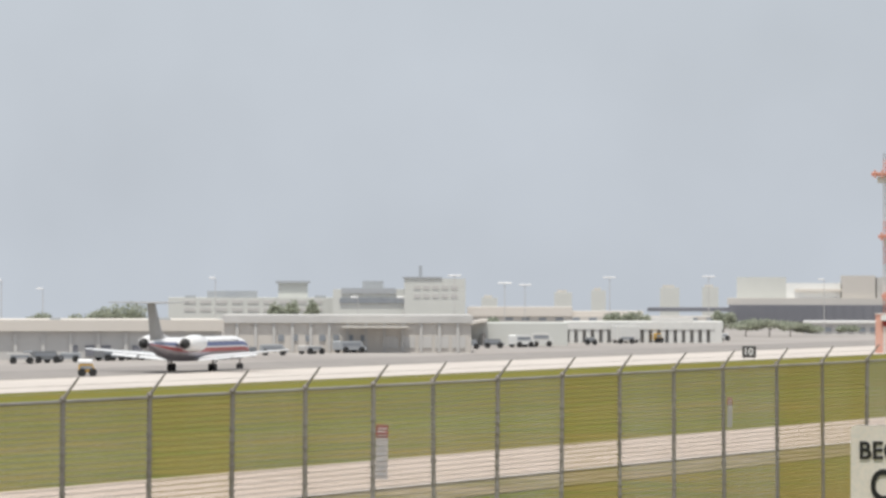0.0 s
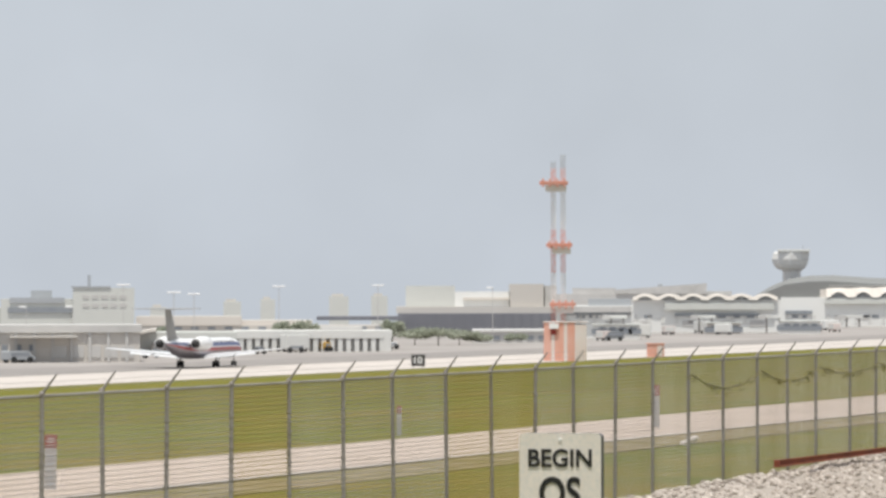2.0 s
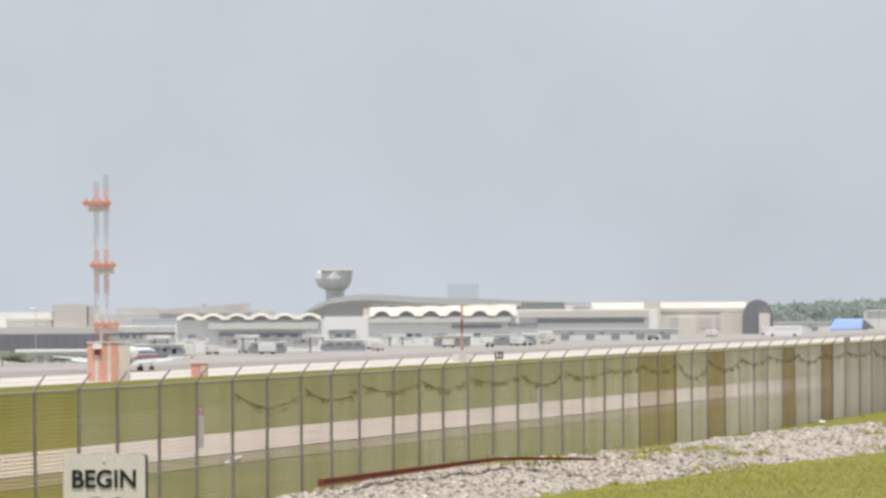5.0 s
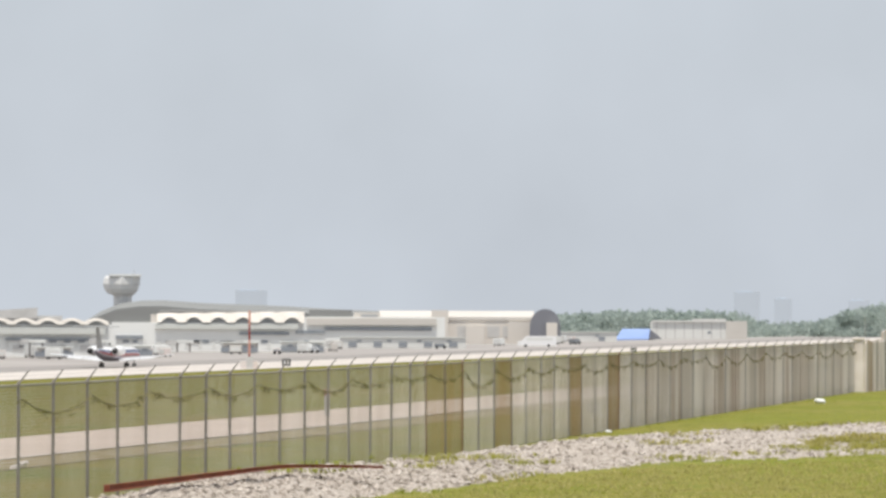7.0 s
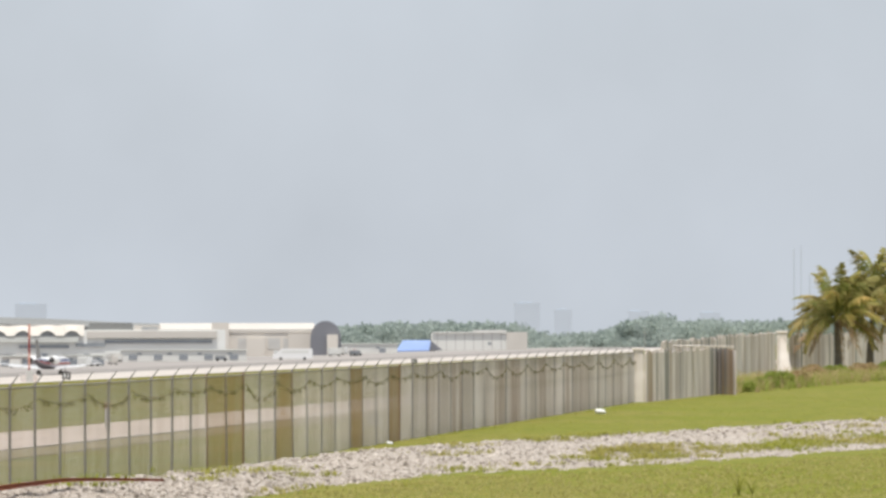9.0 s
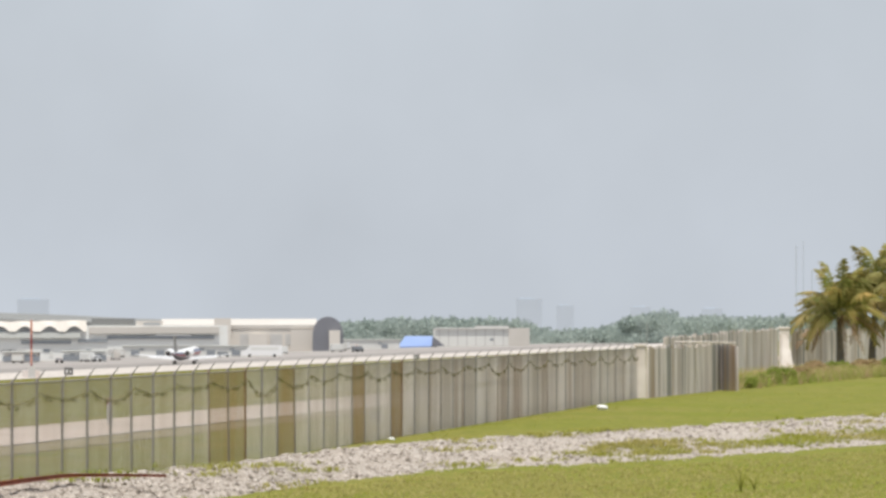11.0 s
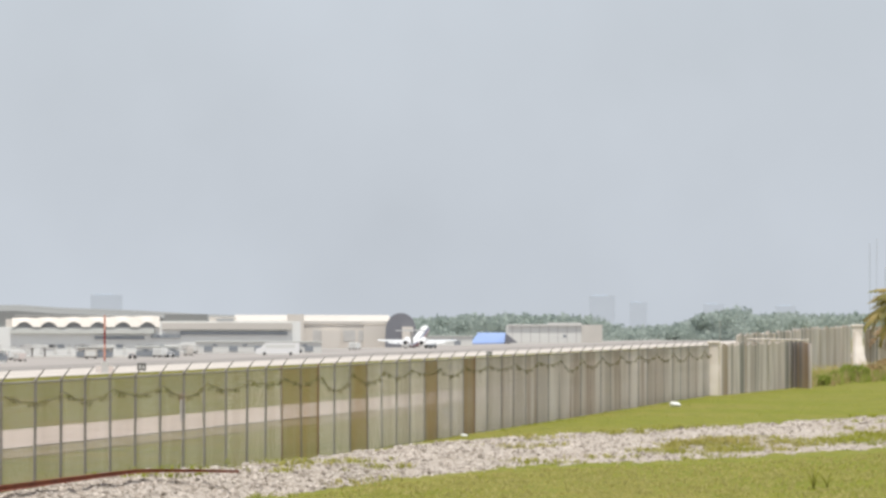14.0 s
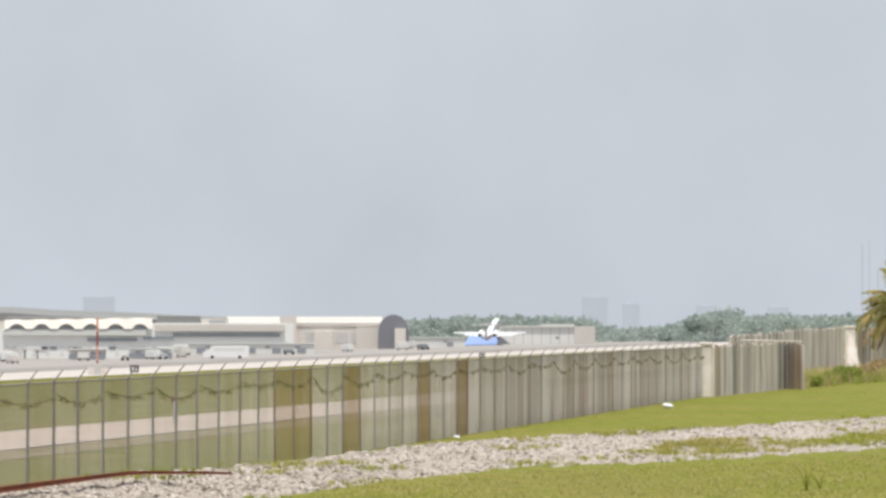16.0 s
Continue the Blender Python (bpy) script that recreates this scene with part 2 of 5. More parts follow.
for i in range(len(POSTS) - 1):
    p, q = Vector((*POSTS[i], NEAR)), Vector((*POSTS[i + 1], NEAR))
    d = q - p
    w, top = d.length, POST_H - 0.04
    u = d / w
    pairs = []
    rows = int(top / PITCH)
    for k in range(rows + 1):
        for dz in (0.0, 0.006, 0.012):
            pairs.append((p + Vector((0, 0, 0.03 + k * PITCH + dz)), q + Vector((0, 0, 0.03 + k * PITCH + dz))))
    k = -top
    while k < w:
        for s in (1, -1):
            a0, a1 = max(k, 0), min(k + top, w)
            za, zb = a0 - k, a1 - k
            if s < 0:
                za, zb = top - za, top - zb
            pairs.append((p + u * a0 + Vector((0, 0, za + 0.02)), p + u * a1 + Vector((0, 0, zb + 0.02))))
        k += PITCH
    me = strands(pairs, (0.0021 + 0.0036 * smooth(34, 62, i)) * (1.2 if i in RUSTY_BAYS else 1.2 if i in OLIVE_BAYS else 1))
    me.materials.append(WIRE_RUST if i in RUSTY_BAYS else WIRE_OLIVE if i in OLIVE_BAYS else (WIRE_STAIN if i in (40, 53, 58, 59, 64) else worn.choice((WIRES[3], WIRES[4], WIRES[4], WIRES[4], WIRE_STAIN, WIRE_STAIN, WIRE_DARK)) if i > 48 else WIRES[min(4, max(0, (i - 12) // 7))]))
    panel = new("mesh_panel", me)
    panel.parent = fence
    if i in RUSTY_BAYS:
        panel["label"] = "rusted brown chain-link mesh"
    rail = part("top_rail", rod(bmesh.new(), p + Vector((0, 0, POST_H - 0.03)), q + Vector((0, 0, POST_H - 0.03)), 0.021, n=6), STEEL, fence)
for k in range(3):
    off = Vector((0.05 + 0.075 * k, 0, POST_H + 0.07 + 0.095 * k))
    me = strands([(Vector((*POSTS[i], NEAR)) + off, Vector((*POSTS[i + 1], NEAR)) + off) for i in range(len(POSTS) - 1)], 0.003)
    me.materials.append(STEEL)
    bw = new("barbed_wire", me)
    bw.parent = fence


# ---- far buildings ----
# distance haze is put into these tones: roofs and windows raised, walls paled
CREAM = material("cream_roof", (0.66, 0.62, 0.57), 0.7, second=(0.60, 0.56, 0.51), scale=0.05, spec=0.2)
WALL_A = material("grey_render", (0.54, 0.53, 0.515), 0.85, second=(0.47, 0.465, 0.45), scale=0.07, third=(0.57, 0.56, 0.545), fine=0.4, spec=0.2)
WALL_B = material("pale_green_render", (0.60, 0.61, 0.58), 0.85, second=(0.54, 0.55, 0.525), scale=0.06, third=(0.6, 0.61, 0.58), fine=0.35, spec=0.2)
WALL_C = material("pale_blue_render", (0.77, 0.775, 0.755), 0.85, second=(0.70, 0.705, 0.69), scale=0.04, spec=0.2)
WALL_D = material("beige_render", (0.59, 0.56, 0.52), 0.85, second=(0.53, 0.50, 0.46), scale=0.06, spec=0.2)
GREY_ROOF = material("grey_roofing", (0.40, 0.42, 0.44), 0.8, second=(0.36, 0.38, 0.40), scale=0.05, spec=0.2)
WINDOW = material("haze_paled_window", (0.24, 0.26, 0.29), 0.35, second=(0.30, 0.32, 0.34), scale=0.4)
NAVY = material("dark_cladding", (0.18, 0.185, 0.21), 0.7, second=(0.21, 0.215, 0.24), scale=0.08)
WALL_LIGHT = material("light_render", (0.69, 0.69, 0.665), 0.85, second=(0.62, 0.62, 0.60), scale=0.08, spec=0.1)
TOWER = material("tower_concrete", (0.69, 0.685, 0.67), 0.85, second=(0.63, 0.625, 0.61), scale=0.05, spec=0.1)
SLATE = material("slate_roofing", (0.25, 0.255, 0.25), 0.85, second=(0.22, 0.225, 0.22), scale=0.03, spec=0.1)
BLUE_ROOF = material("blue_sheet_roof", (0.22, 0.31, 0.55), 0.7, second=(0.26, 0.35, 0.58), scale=0.1)
WHITE_SHEET = material("white_sheet", (0.68, 0.67, 0.65), 0.5, second=(0.62, 0.61, 0.59), scale=0.1)
# bluish far-distance haze is mixed into this colour
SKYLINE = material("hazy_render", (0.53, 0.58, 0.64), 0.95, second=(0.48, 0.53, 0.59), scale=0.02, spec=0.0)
YELLOW = material("safety_yellow", (0.55, 0.33, 0.06), 0.6)
CAR_DARK = material("dark_vehicle_paint", (0.2, 0.21, 0.22), 0.4)


class Site:
    """A building whose face looks at the airfield: bearings and elevations from the spotting place turn into its own metres."""

    def __init__(self, name, b0, b1, r, label, category="building", group=""):
        self.b, self.r = (b0 + b1) / 2, r
        c = at(self.b, r)
        self.ob = thing(name, pose(c.x, c.y, 0, 0, 0, TURN - self.b), label, category, group)

    def x(self, bearing):
        return self.r * math.tan(radians(bearing - self.b))

    def z(self, el):
        return EYE + self.r * math.tan(radians(el))

    def box(self, name, b0, b1, e0, e1, mat, front=0.0, back=18.0, parent=None, label="", bevel=0.0):
        z0 = min(-0.1, EYE - self.r * math.tan(radians(0.5)) - 0.6) if e0 is None else self.z(e0)
        return part(name, boxed(self.x(b0), self.x(b1), -front, back, z0, self.z(e1), bevel), mat, parent or self.ob, label)

    def row(self, name, bearings, width, e0, e1, mat, parent=None, front=0.12, label=""):
        """Alike openings or columns that share one mesh."""
        first = None
        for b in bearings:
            if first is None:
                first = part(name, boxed(-width / 2, width / 2, -front, 0.3, self.z(e0), self.z(e1)), mat, parent or self.ob, label)
                ob = first
            else:
                ob = new(name, first.data)
                ob.parent = parent or self.ob
                if label:
                    ob["label"] = label
            ob.matrix_basis = Matrix.Translation((self.x(b), 0, 0))


def spread(a, b, n):
    return [a + (b - a) * (k + 0.5) / n for k in range(n)]


# long maintenance hall with a bleached roof
s = Site("maintenance_hall", -7.2, -2.62, 520, "long low grey hall with a bleached cream roof")
wall = s.box("wall", -7.2, -2.62, None, -0.6, WALL_A)
s.box("roof", -7.25, -2.6, -0.6, -0.465, CREAM, 0.6, 19)
s.row("window", [-6.6, -6.2, -5.85, -4.39, -4.19, -4.0, -3.63, -3.45, -3.2, -3.0, -2.75], 1.0, -0.90, -0.77, NAVY, wall)
s.row("pier", spread(-7.2, -2.62, 14), 0.4, -1.0, -0.61, WALL_A, wall, 0.2)
s.row("vent", [-6.7, -5.4, -4.6, -3.3], 1.2, -0.466, -0.44, GREY_ROOF, front=-3)
# mid hall
s = Site("cargo_hall", -2.6, 0.35, 575, "long beige cargo hall with a low parapet")
wall = s.box("wall", -2.6, 0.35, None, -0.5, WALL_D)
s.box("parapet", -2.62, 0.37, -0.5, -0.41, WALL_A, 0.4, 18.3)
s.row("window", spread(-2.0, -0.85, 7), 0.75, -0.72, -0.645, WINDOW, wall)
s.row("loading_door", spread(-0.7, 0.3, 5), 1.6, -0.80, -0.66, WALL_A, wall)
s.row("pier", spread(-2.55, 0.3, 13), 0.35, -0.85, -0.5, WALL_A, wall, 0.25)
s.box("canopy", -1.2, -0.4, -0.56, -0.535, WALL_D, 2.5, 0, wall)
# office blocks behind
s = Site("office_block", -3.3, -1.25, 900, "wide pale office block with a rooftop plant room")
wall = s.box("wall", -3.26, -1.25, None, -0.2, WALL_B)
s.box("plant_room", -2.8, -2.2, -0.2, -0.12, GREY_ROOF, -2, 12)
s.box("plant_room", -1.95, -1.6, -0.2, -0.03, WALL_B, -2, 9)
s.box("cap", -1.98, -1.57, -0.03, 0.0, GREY_ROOF, -1.5, 9.5)
for e in (-0.27, -0.36):
    s.row("window", spread(-3.1, -1.4, 9), 2.1, e, e + 0.04, WALL_A, wall)
s.row("vent", [-2.5, -1.45, -3.0], 2.0, -0.2, -0.175, GREY_ROOF, front=-4)
s = Site("terminal_block", -1.3, 0.3, 880, "tall pale concrete block with long dark window bands")
wall = s.box("wall", -1.3, -0.45, None, -0.1, WALL_B)
s.box("window_band", -1.22, -0.42, -0.265, -0.205, WINDOW, 0.3, 0.5, wall)
s.box("window_band", -1.2, -0.55, -0.15, -0.085, GREY_ROOF, 0.3, 0.5, wall)
s.box("plant_room", -0.95, -0.7, -0.1, 0.0, GREY_ROOF, -2, 9)
tower = s.box("tower_wall", -0.45, 0.28, None, 0.03, WALL_B, 1.0)
s.row("window", spread(-0.35, 0.2, 5), 1.2, -0.2, -0.155, WALL_A, tower, 1.1)
s.row("window", spread(-0.35, 0.2, 5), 1.2, -0.1, -0.055, WALL_A, tower, 1.1)
s.box("parapet", -0.47, 0.0, 0.03, 0.05, GREY_ROOF, 1.2, 18.2)
s.box("antenna", -0.275, -0.235, 0.05, 0.185, GREY_ROOF, -4, 5)
# curved white canopy and the arcade
s = Site("barrel_canopy", 0.0, 1.5, 640, "grey shed under a curved white canopy roof")
s.box("wall", 0.3, 1.5, None, -0.5, WALL_B)
bm = bmesh.new()
prev = None
for k in range(11):
    f = k / 10
    x, z = s.x(-0.02 + 0.56 * f), s.z(-0.71 + 0.22 * math.sin(f * math.pi / 2))
    ring = [bm.verts.new(v) for v in ((x, -3, z), (x, 14, z), (x, 14, z + 0.35), (x, -3, z + 0.35))]
    if prev:
        for i in range(4):
            bm.faces.new((prev[i], prev[(i + 1) % 4], ring[(i + 1) % 4], ring[i]))
    else:
        bm.faces.new(ring)
    prev = ring
bm.faces.new(prev[::-1])
bmesh.ops.recalc_face_normals(bm, faces=bm.faces)
part("roof", bm, CREAM, s.ob, "curved white canopy roof")
s.row("post", [0.1, 0.3, 0.5], 0.3, -0.8, -0.62, STEEL, front=2.5)
s = Site("arcade_building", 0.9, 3.35, 670, "low white building with a row of square columns")
wall = s.box("wall", 0.9, 1.5, None, -0.5, WALL_B)
back = s.box("recess", 1.5, 3.33, None, -0.57, WALL_A, -0.6)
s.box("roof", 1.45, 3.35, -0.575, -0.484, WALL_LIGHT, 0.3)
s.row("column", [1.55 + 0.0985 * k for k in range(18)], 0.66, -0.79, -0.575, WALL_LIGHT, front=0.2)
s.box("upper_storey", 2.5, 3.0, -0.484, -0.44, WALL_A, -3, 12)
s.box("bay", 3.25, 3.34, None, -0.5, WALL_LIGHT, 0.35)
# low parapets and stair towers behind
s = Site("service_building", 0.3, 3.5, 880, "low cream building with small stair towers behind it")
s.box("wall", 0.3, 3.5, None, -0.42, WALL_D)
s.box("parapet", 0.3, 1.55, -0.42, -0.31, CREAM, 0.3)
s.box("upper_storey", 1.5, 2.4, -0.42, -0.36, CREAM, -1)
s.row("window", spread(0.5, 3.3, 14), 1.4, -0.47, -0.435, WINDOW)
for k, (b0, b1, top) in enumerate(((0.47, 0.66, -0.2), (1.34, 1.55, -0.136), (1.78, 1.955, -0.11), (2.6, 2.83, -0.075), (3.1, 3.295, -0.07))):
    t = Site("stair_tower", b0, b1, 1150, "pale square concrete stair tower", "tower", "stair towers")
    t.box("wall", b0, b1, None, top, WALL_B, 0, 6)
    t.box("cap", b0 + 0.03, b1 - 0.06, top, top + 0.03, WALL_D, -1, 4)
# dark-banded building and the pale blocks on it
s = Site("dark_band_building", 2.4, 5.35, 900, "long building with a dark clad upper storey")
s.box("wall", 3.3, 5.35, None, -0.47, WALL_B, -1.5)
dark = part("dark_storey", boxed(s.x(3.42), s.x(5.33), -1, 18, s.z(-0.48), s.z(-0.28)), NAVY, s.ob, "dark clad storey")
s.box("dark_storey", 2.45, 3.42, -0.36, -0.315, NAVY, 0.5)
s.row("fin", spread(3.45, 5.3, 16), 0.35, -0.48, -0.285, NAVY, dark, 1.4)
s.box("roof", 3.4, 5.35, -0.28, -0.2, WALL_D, -1, 18)
s.box("upper_storey", 3.51, 4.1, -0.2, 0.05, WALL_B, -4)
s.box("upper_storey", 4.1, 4.75, -0.2, -0.02, WALL_C, -4)
s.box("upper_storey", 4.2, 4.78, -0.12, -0.09, CREAM, -3.5)
s.box("upper_storey", 4.76, 5.16, -0.2, 0.07, WALL_D, -2)
s.box("plant_room", 5.18, 5.32, -0.2, 0.05, WALL_A, -5)
s = Site("low_shed", 4.3, 5.25, 780, "small low white shed beside bushes")
wall = s.box("wall", 4.32, 5.25, None, -0.5, WALL_A)
s.box("roof", 4.3, 5.27, -0.5, -0.475, WHITE_SHEET, 0.4)
s.row("window", spread(4.4, 5.2, 6), 1.0, -0.6, -0.55, WINDOW, wall)
s = Site("roof_hall", 5.2, 6.75, 1500, "distant pale hall with a flat roof")
s.box("wall", 5.2, 7.4, None, -0.05, WALL_A)
s.box("plant_room", 5.5, 6.02, -0.05, 0.02, WALL_A, -1)
bm = bmesh.new()  # wedge-shaped roof that rises along the building
fr = [[bm.verts.new((s.x(b), y, s.z(e))) for b, e in ((6.02, -0.05), (7.1, -0.05), (7.1, 0.075), (6.02, 0.0))] for y in (-0.5, 18)]
bm.faces.new(fr[0])
bm.faces.new(fr[1][::-1])
for i in range(4):
    bm.faces.new((fr[0][i], fr[1][i], fr[1][(i + 1) % 4], fr[0][(i + 1) % 4]))
bmesh.ops.recalc_face_normals(bm, faces=bm.faces)
part("wedge_roof", bm, WALL_A, s.ob, "pale wedge-shaped roof")
s.box("antenna", 6.52, 6.58, 0.03, 0.065, GREY_ROOF, -2, 4)
s.box("plant_room", 7.1, 7.4, -0.05, -0.02, WALL_A, -3)
# concourse with scalloped roof, in sections that step back along the runway
SECTIONS = []
for b0, b1, r, top in ((5.3, 6.22, 850, -0.19), (6.22, 7.98, 960, -0.125), (7.98, 10.27, 1120, -0.095), (10.27, 11.95, 1300, -0.025)):
    c = Site("concourse", b0, b1, r, "long pale terminal concourse section with a stepped roof", group="concourse sections")
    SECTIONS.append((b0, b1, c, c.box("wall", b0, b1, None, top, WALL_C)))


def on_wall(name, b0, b1, e0, e1, mat, front=0.0, back=18.0, wall=True, label=""):
    """A strip along the concourse, cut where the sections meet."""
    for s0, s1, c, w in SECTIONS:
        if min(b1, s1) > max(b0, s0):
            c.box(name, max(b0, s0), min(b1, s1), e0, e1, mat, front, back, w if wall else None, label)


def openings(name, bearings, width, e0, e1, mat):
    for s0, s1, c, w in SECTIONS:
        inside = [b for b in bearings if s0 < b < s1]
        if inside:
            c.row(name, inside, width, e0, e1, mat, w)


for b0, b1, e0, e1, mat in ((5.69, 6.2, -0.19, -0.11, GREY_ROOF), (8.0, 8.445, -0.095, -0.017, SLATE), (8.445, 8.53, -0.095, 0.0, CREAM), (10.33, 10.84, -0.025, 0.06, SLATE), (10.86, 11.18, -0.025, 0.03, CREAM)):
    on_wall("upper_wall", b0, b1, e0, e1, mat, -0.5, 18, False)
on_wall("louvre", 10.95, 11.15, -0.02, 0.005, GREY_ROOF, 0.1, 0.2, False)


def vault(b, w, foot, crown, edge, peak, site, back):
    """One bay of the scalloped roof: a pale fascia with a low arched opening, its top bowed from edge to peak."""
    bm = bmesh.new()
    prev = None
    for k in range(17):
        f = -1 + k / 8
        x = site.x(b + w * f)
        lo = site.z(foot + (crown - foot) * max(0.0, 1 - (f / 0.68) ** 2))
        hi = site.z(edge + (peak - edge) * (1 - f * f))
        ring = [bm.verts.new(v) for v in ((x, -1.2, lo), (x, 12, lo), (x, 12, hi), (x, back, hi))]
        if prev:
            for i in range(4):
                bm.faces.new((prev[i], prev[(i + 1) % 4], ring[(i + 1) % 4], ring[i]))
        else:
            bm.faces.new(ring)
        prev = ring
    bm.faces.new(prev[::-1])
    bmesh.ops.recalc_face_normals(bm, faces=bm.faces)
    v = part("vault", bm, CREAM, site.ob, "pale scalloped roof vault")
    # a grey panel puts the arch's shade in as colour
    part("gable", boxed(site.x(b - w * 0.68), site.x(b + w * 0.68), 0.1, 2, site.z(foot), site.z(crown)), GREY_ROOF, v, "gable under the vault, its shade painted grey")


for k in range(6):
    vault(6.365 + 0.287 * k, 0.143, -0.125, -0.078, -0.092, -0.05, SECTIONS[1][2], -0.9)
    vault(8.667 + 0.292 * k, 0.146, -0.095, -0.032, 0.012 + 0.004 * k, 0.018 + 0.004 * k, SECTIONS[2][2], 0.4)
for b0, b1, e0, e1, mat, out in ((5.3, 6.2, -0.27, -0.20, WALL_A, 1.2), (6.6, 7.9, -0.24, -0.16, WALL_B, 1.0), (8.5, 10.2, -0.17, -0.11, WALL_B, 1.0), (10.3, 11.85, -0.12, -0.04, WALL_D, 1.0)):
    on_wall("fascia", b0, b1, e0, e1, mat, out, 0.2)
for b0, b1, e0, e1 in ((5.4, 6.2, -0.3, -0.27), (6.72, 7.73, -0.315, -0.285), (8.03, 8.355, -0.293, -0.252), (9.5, 10.09, -0.24, -0.205), (10.17, 10.52, -0.225, -0.19), (10.52, 11.79, -0.185, -0.145)):
    on_wall("window_band", b0, b1, e0, e1, WINDOW, 0.5, 0.2)
openings("window", [5.6, 5.75, 6.1, 6.4, 7.0, 7.15, 7.28, 7.45, 7.62, 8.15, 8.25, 8.75, 8.9, 9.0, 9.1, 9.8, 10.3, 11.0, 11.4], 1.5, -0.34, -0.305, WINDOW)
openings("doorway", [5.5, 6.0, 6.3, 6.9, 7.35, 7.7, 8.1], 3.0, -0.44, -0.37, WALL_A)
openings("doorway", [8.7, 8.95, 9.35, 9.6, 10.1, 10.6, 11.2, 11.6], 3.2, -0.36, -0.31, WALL_A)
openings("pier", spread(5.35, 11.9, 40), 0.7, -0.4, -0.3, WALL_LIGHT)
for b in (5.9, 6.95, 7.75, 8.7, 9.5, 10.6):
    r = next(c.r for s0, s1, c, _ in SECTIONS if s0 < b < s1) - 22
    j = Site("jet_bridge", b, b + 0.25, r, "pale boarding bridge standing before the concourse", "boarding bridge", "boarding bridges")
    j.box("tunnel", b, b + 0.25, -0.34, -0.305, WALL_LIGHT, 2, 1.5)
    j.box("cab", b - 0.04, b + 0.05, -0.355, -0.3, WALL_A, 3, 1)
    j.box("leg", b + 0.05, b + 0.07, None, -0.34, STEEL, 1.2, -0.4)
    j.box("leg", b + 0.2, b + 0.22, None, -0.34, STEEL, 1.2, -0.4)
# lower buildings before the concourse
for b0, b1, r, top, mat, lab in ((5.75, 6.3, 822, -0.42, WALL_LIGHT, "small pale apron office"), (7.1, 7.5, 925, -0.4, WALL_D, "small beige apron office"), (7.95, 8.45, 935, -0.38, WALL_C, "small pale blue apron office"), (9.3, 9.7, 1060, -0.34, WALL_D, "small beige apron office"), (10.0, 10.5, 1085, -0.33, WALL_LIGHT, "small pale apron office"), (10.7, 12.2, 1240, -0.27, WALL_LIGHT, "long low pale apron shed"), (12.2, 14.0, 1660, -0.2, WALL_LIGHT, "long low pale apron shed")):
    s = Site("apron_building", b0, b1, r, lab + " with dark doorways")
    wall = s.box("wall", b0, b1, None, top, mat, 0, 10)
    s.box("roof", b0 - 0.02, b1 + 0.02, top, top + 0.008, WALL_B, 0.4, 10.4)
    s.row("doorway", spread(b0, b1, 5), 2.2, top - 0.11, top - 0.05, WINDOW, wall)
    s.row("window", spread(b0 + 0.05, b1 - 0.02, 4), 1.2, top - 0.05, top - 0.03, WINDOW, wall)
# great sloped roof and the control tower
s = Site("terminal_roof", 7.5, 11.4, 1500, "great grey sloping terminal roof")
bm = bmesh.new()
prof = [(7.55, -0.1), (7.62, -0.07), (7.8, 0.04), (8.03, 0.135), (8.3, 0.17), (8.57, 0.175), (9.04, 0.142), (10.05, 0.107), (10.72, 0.068), (11.26, 0.05), (11.5, 0.03)]
rings = []
for b, e in prof:
    rings.append([bm.verts.new(v) for v in ((s.x(b), 0, -0.1), (s.x(b), 60, -0.1), (s.x(b), 60, s.z(e)), (s.x(b), 0, s.z(e) - 2.0))])
for a, b in zip(rings, rings[1:]):
    for i in range(4):
        bm.faces.new((a[i], a[(i + 1) % 4], b[(i + 1) % 4], b[i]))
bm.faces.new(rings[0])
bm.faces.new(rings[-1][::-1])
bmesh.ops.recalc_face_normals(bm, faces=bm.faces)
part("roof", bm, SLATE, s.ob)
s.box("gutter", 8.55, 10.3, 0.035, 0.045, WALL_A, 0.6, 0.5)
s = Site("control_tower", 7.9, 8.4, 1560, "pale grey control tower with a flared cab", "control tower")
bm = bmesh.new()
rings = []
for e, a, b in ((0.0, 8.0, 8.22), (0.21, 8.0, 8.22), (0.228, 7.985, 8.235), (0.255, 7.92, 8.27), (0.30, 7.885, 8.30), (0.36, 7.87, 8.315), (0.43, 7.885, 8.325), (0.455, 7.91, 8.325)):
    xa, xb = s.x(a), s.x(b)
    h = (xb - xa) / 2
    cx = (xa + xb) / 2
    rings.append([bm.verts.new((cx + h * math.cos(k * math.pi / 5 + 0.3) / math.cos(math.pi / 10) * 0.98, 8 + h * math.sin(k * math.pi / 5 + 0.3), s.z(e))) for k in range(10)])
for a, b in zip(rings, rings[1:]):
    for i in range(10):
        bm.faces.new((a[i], a[(i + 1) % 10], b[(i + 1) % 10], b[i]))
bm.faces.new(rings[-1])
bmesh.ops.recalc_face_normals(bm, faces=bm.faces)
part("shaft", bm, TOWER, s.ob)
for e0, e1 in ((0.345, 0.365),):
    bm = bmesh.new()
    xa, xb = s.x(7.885), s.x(8.31)
    h, cx = (xb - xa) / 2, (xa + xb) / 2
    bmesh.ops.create_cone(bm, cap_ends=True, segments=20, radius1=h * 1.02, radius2=h * 1.03, depth=s.z(e1) - s.z(e0), matrix=Matrix.Translation((cx, 8, (s.z(e0) + s.z(e1)) / 2)))
    part("window_band", bm, WALL_A, s.ob, "dull band of cab windows")
s.box("roof_slab", 7.945, 8.33, 0.455, 0.478, WALL_C, -2, 14)
s.box("antenna", 8.24, 8.25, 0.475, 0.53, GREY_ROOF, -7, 8)
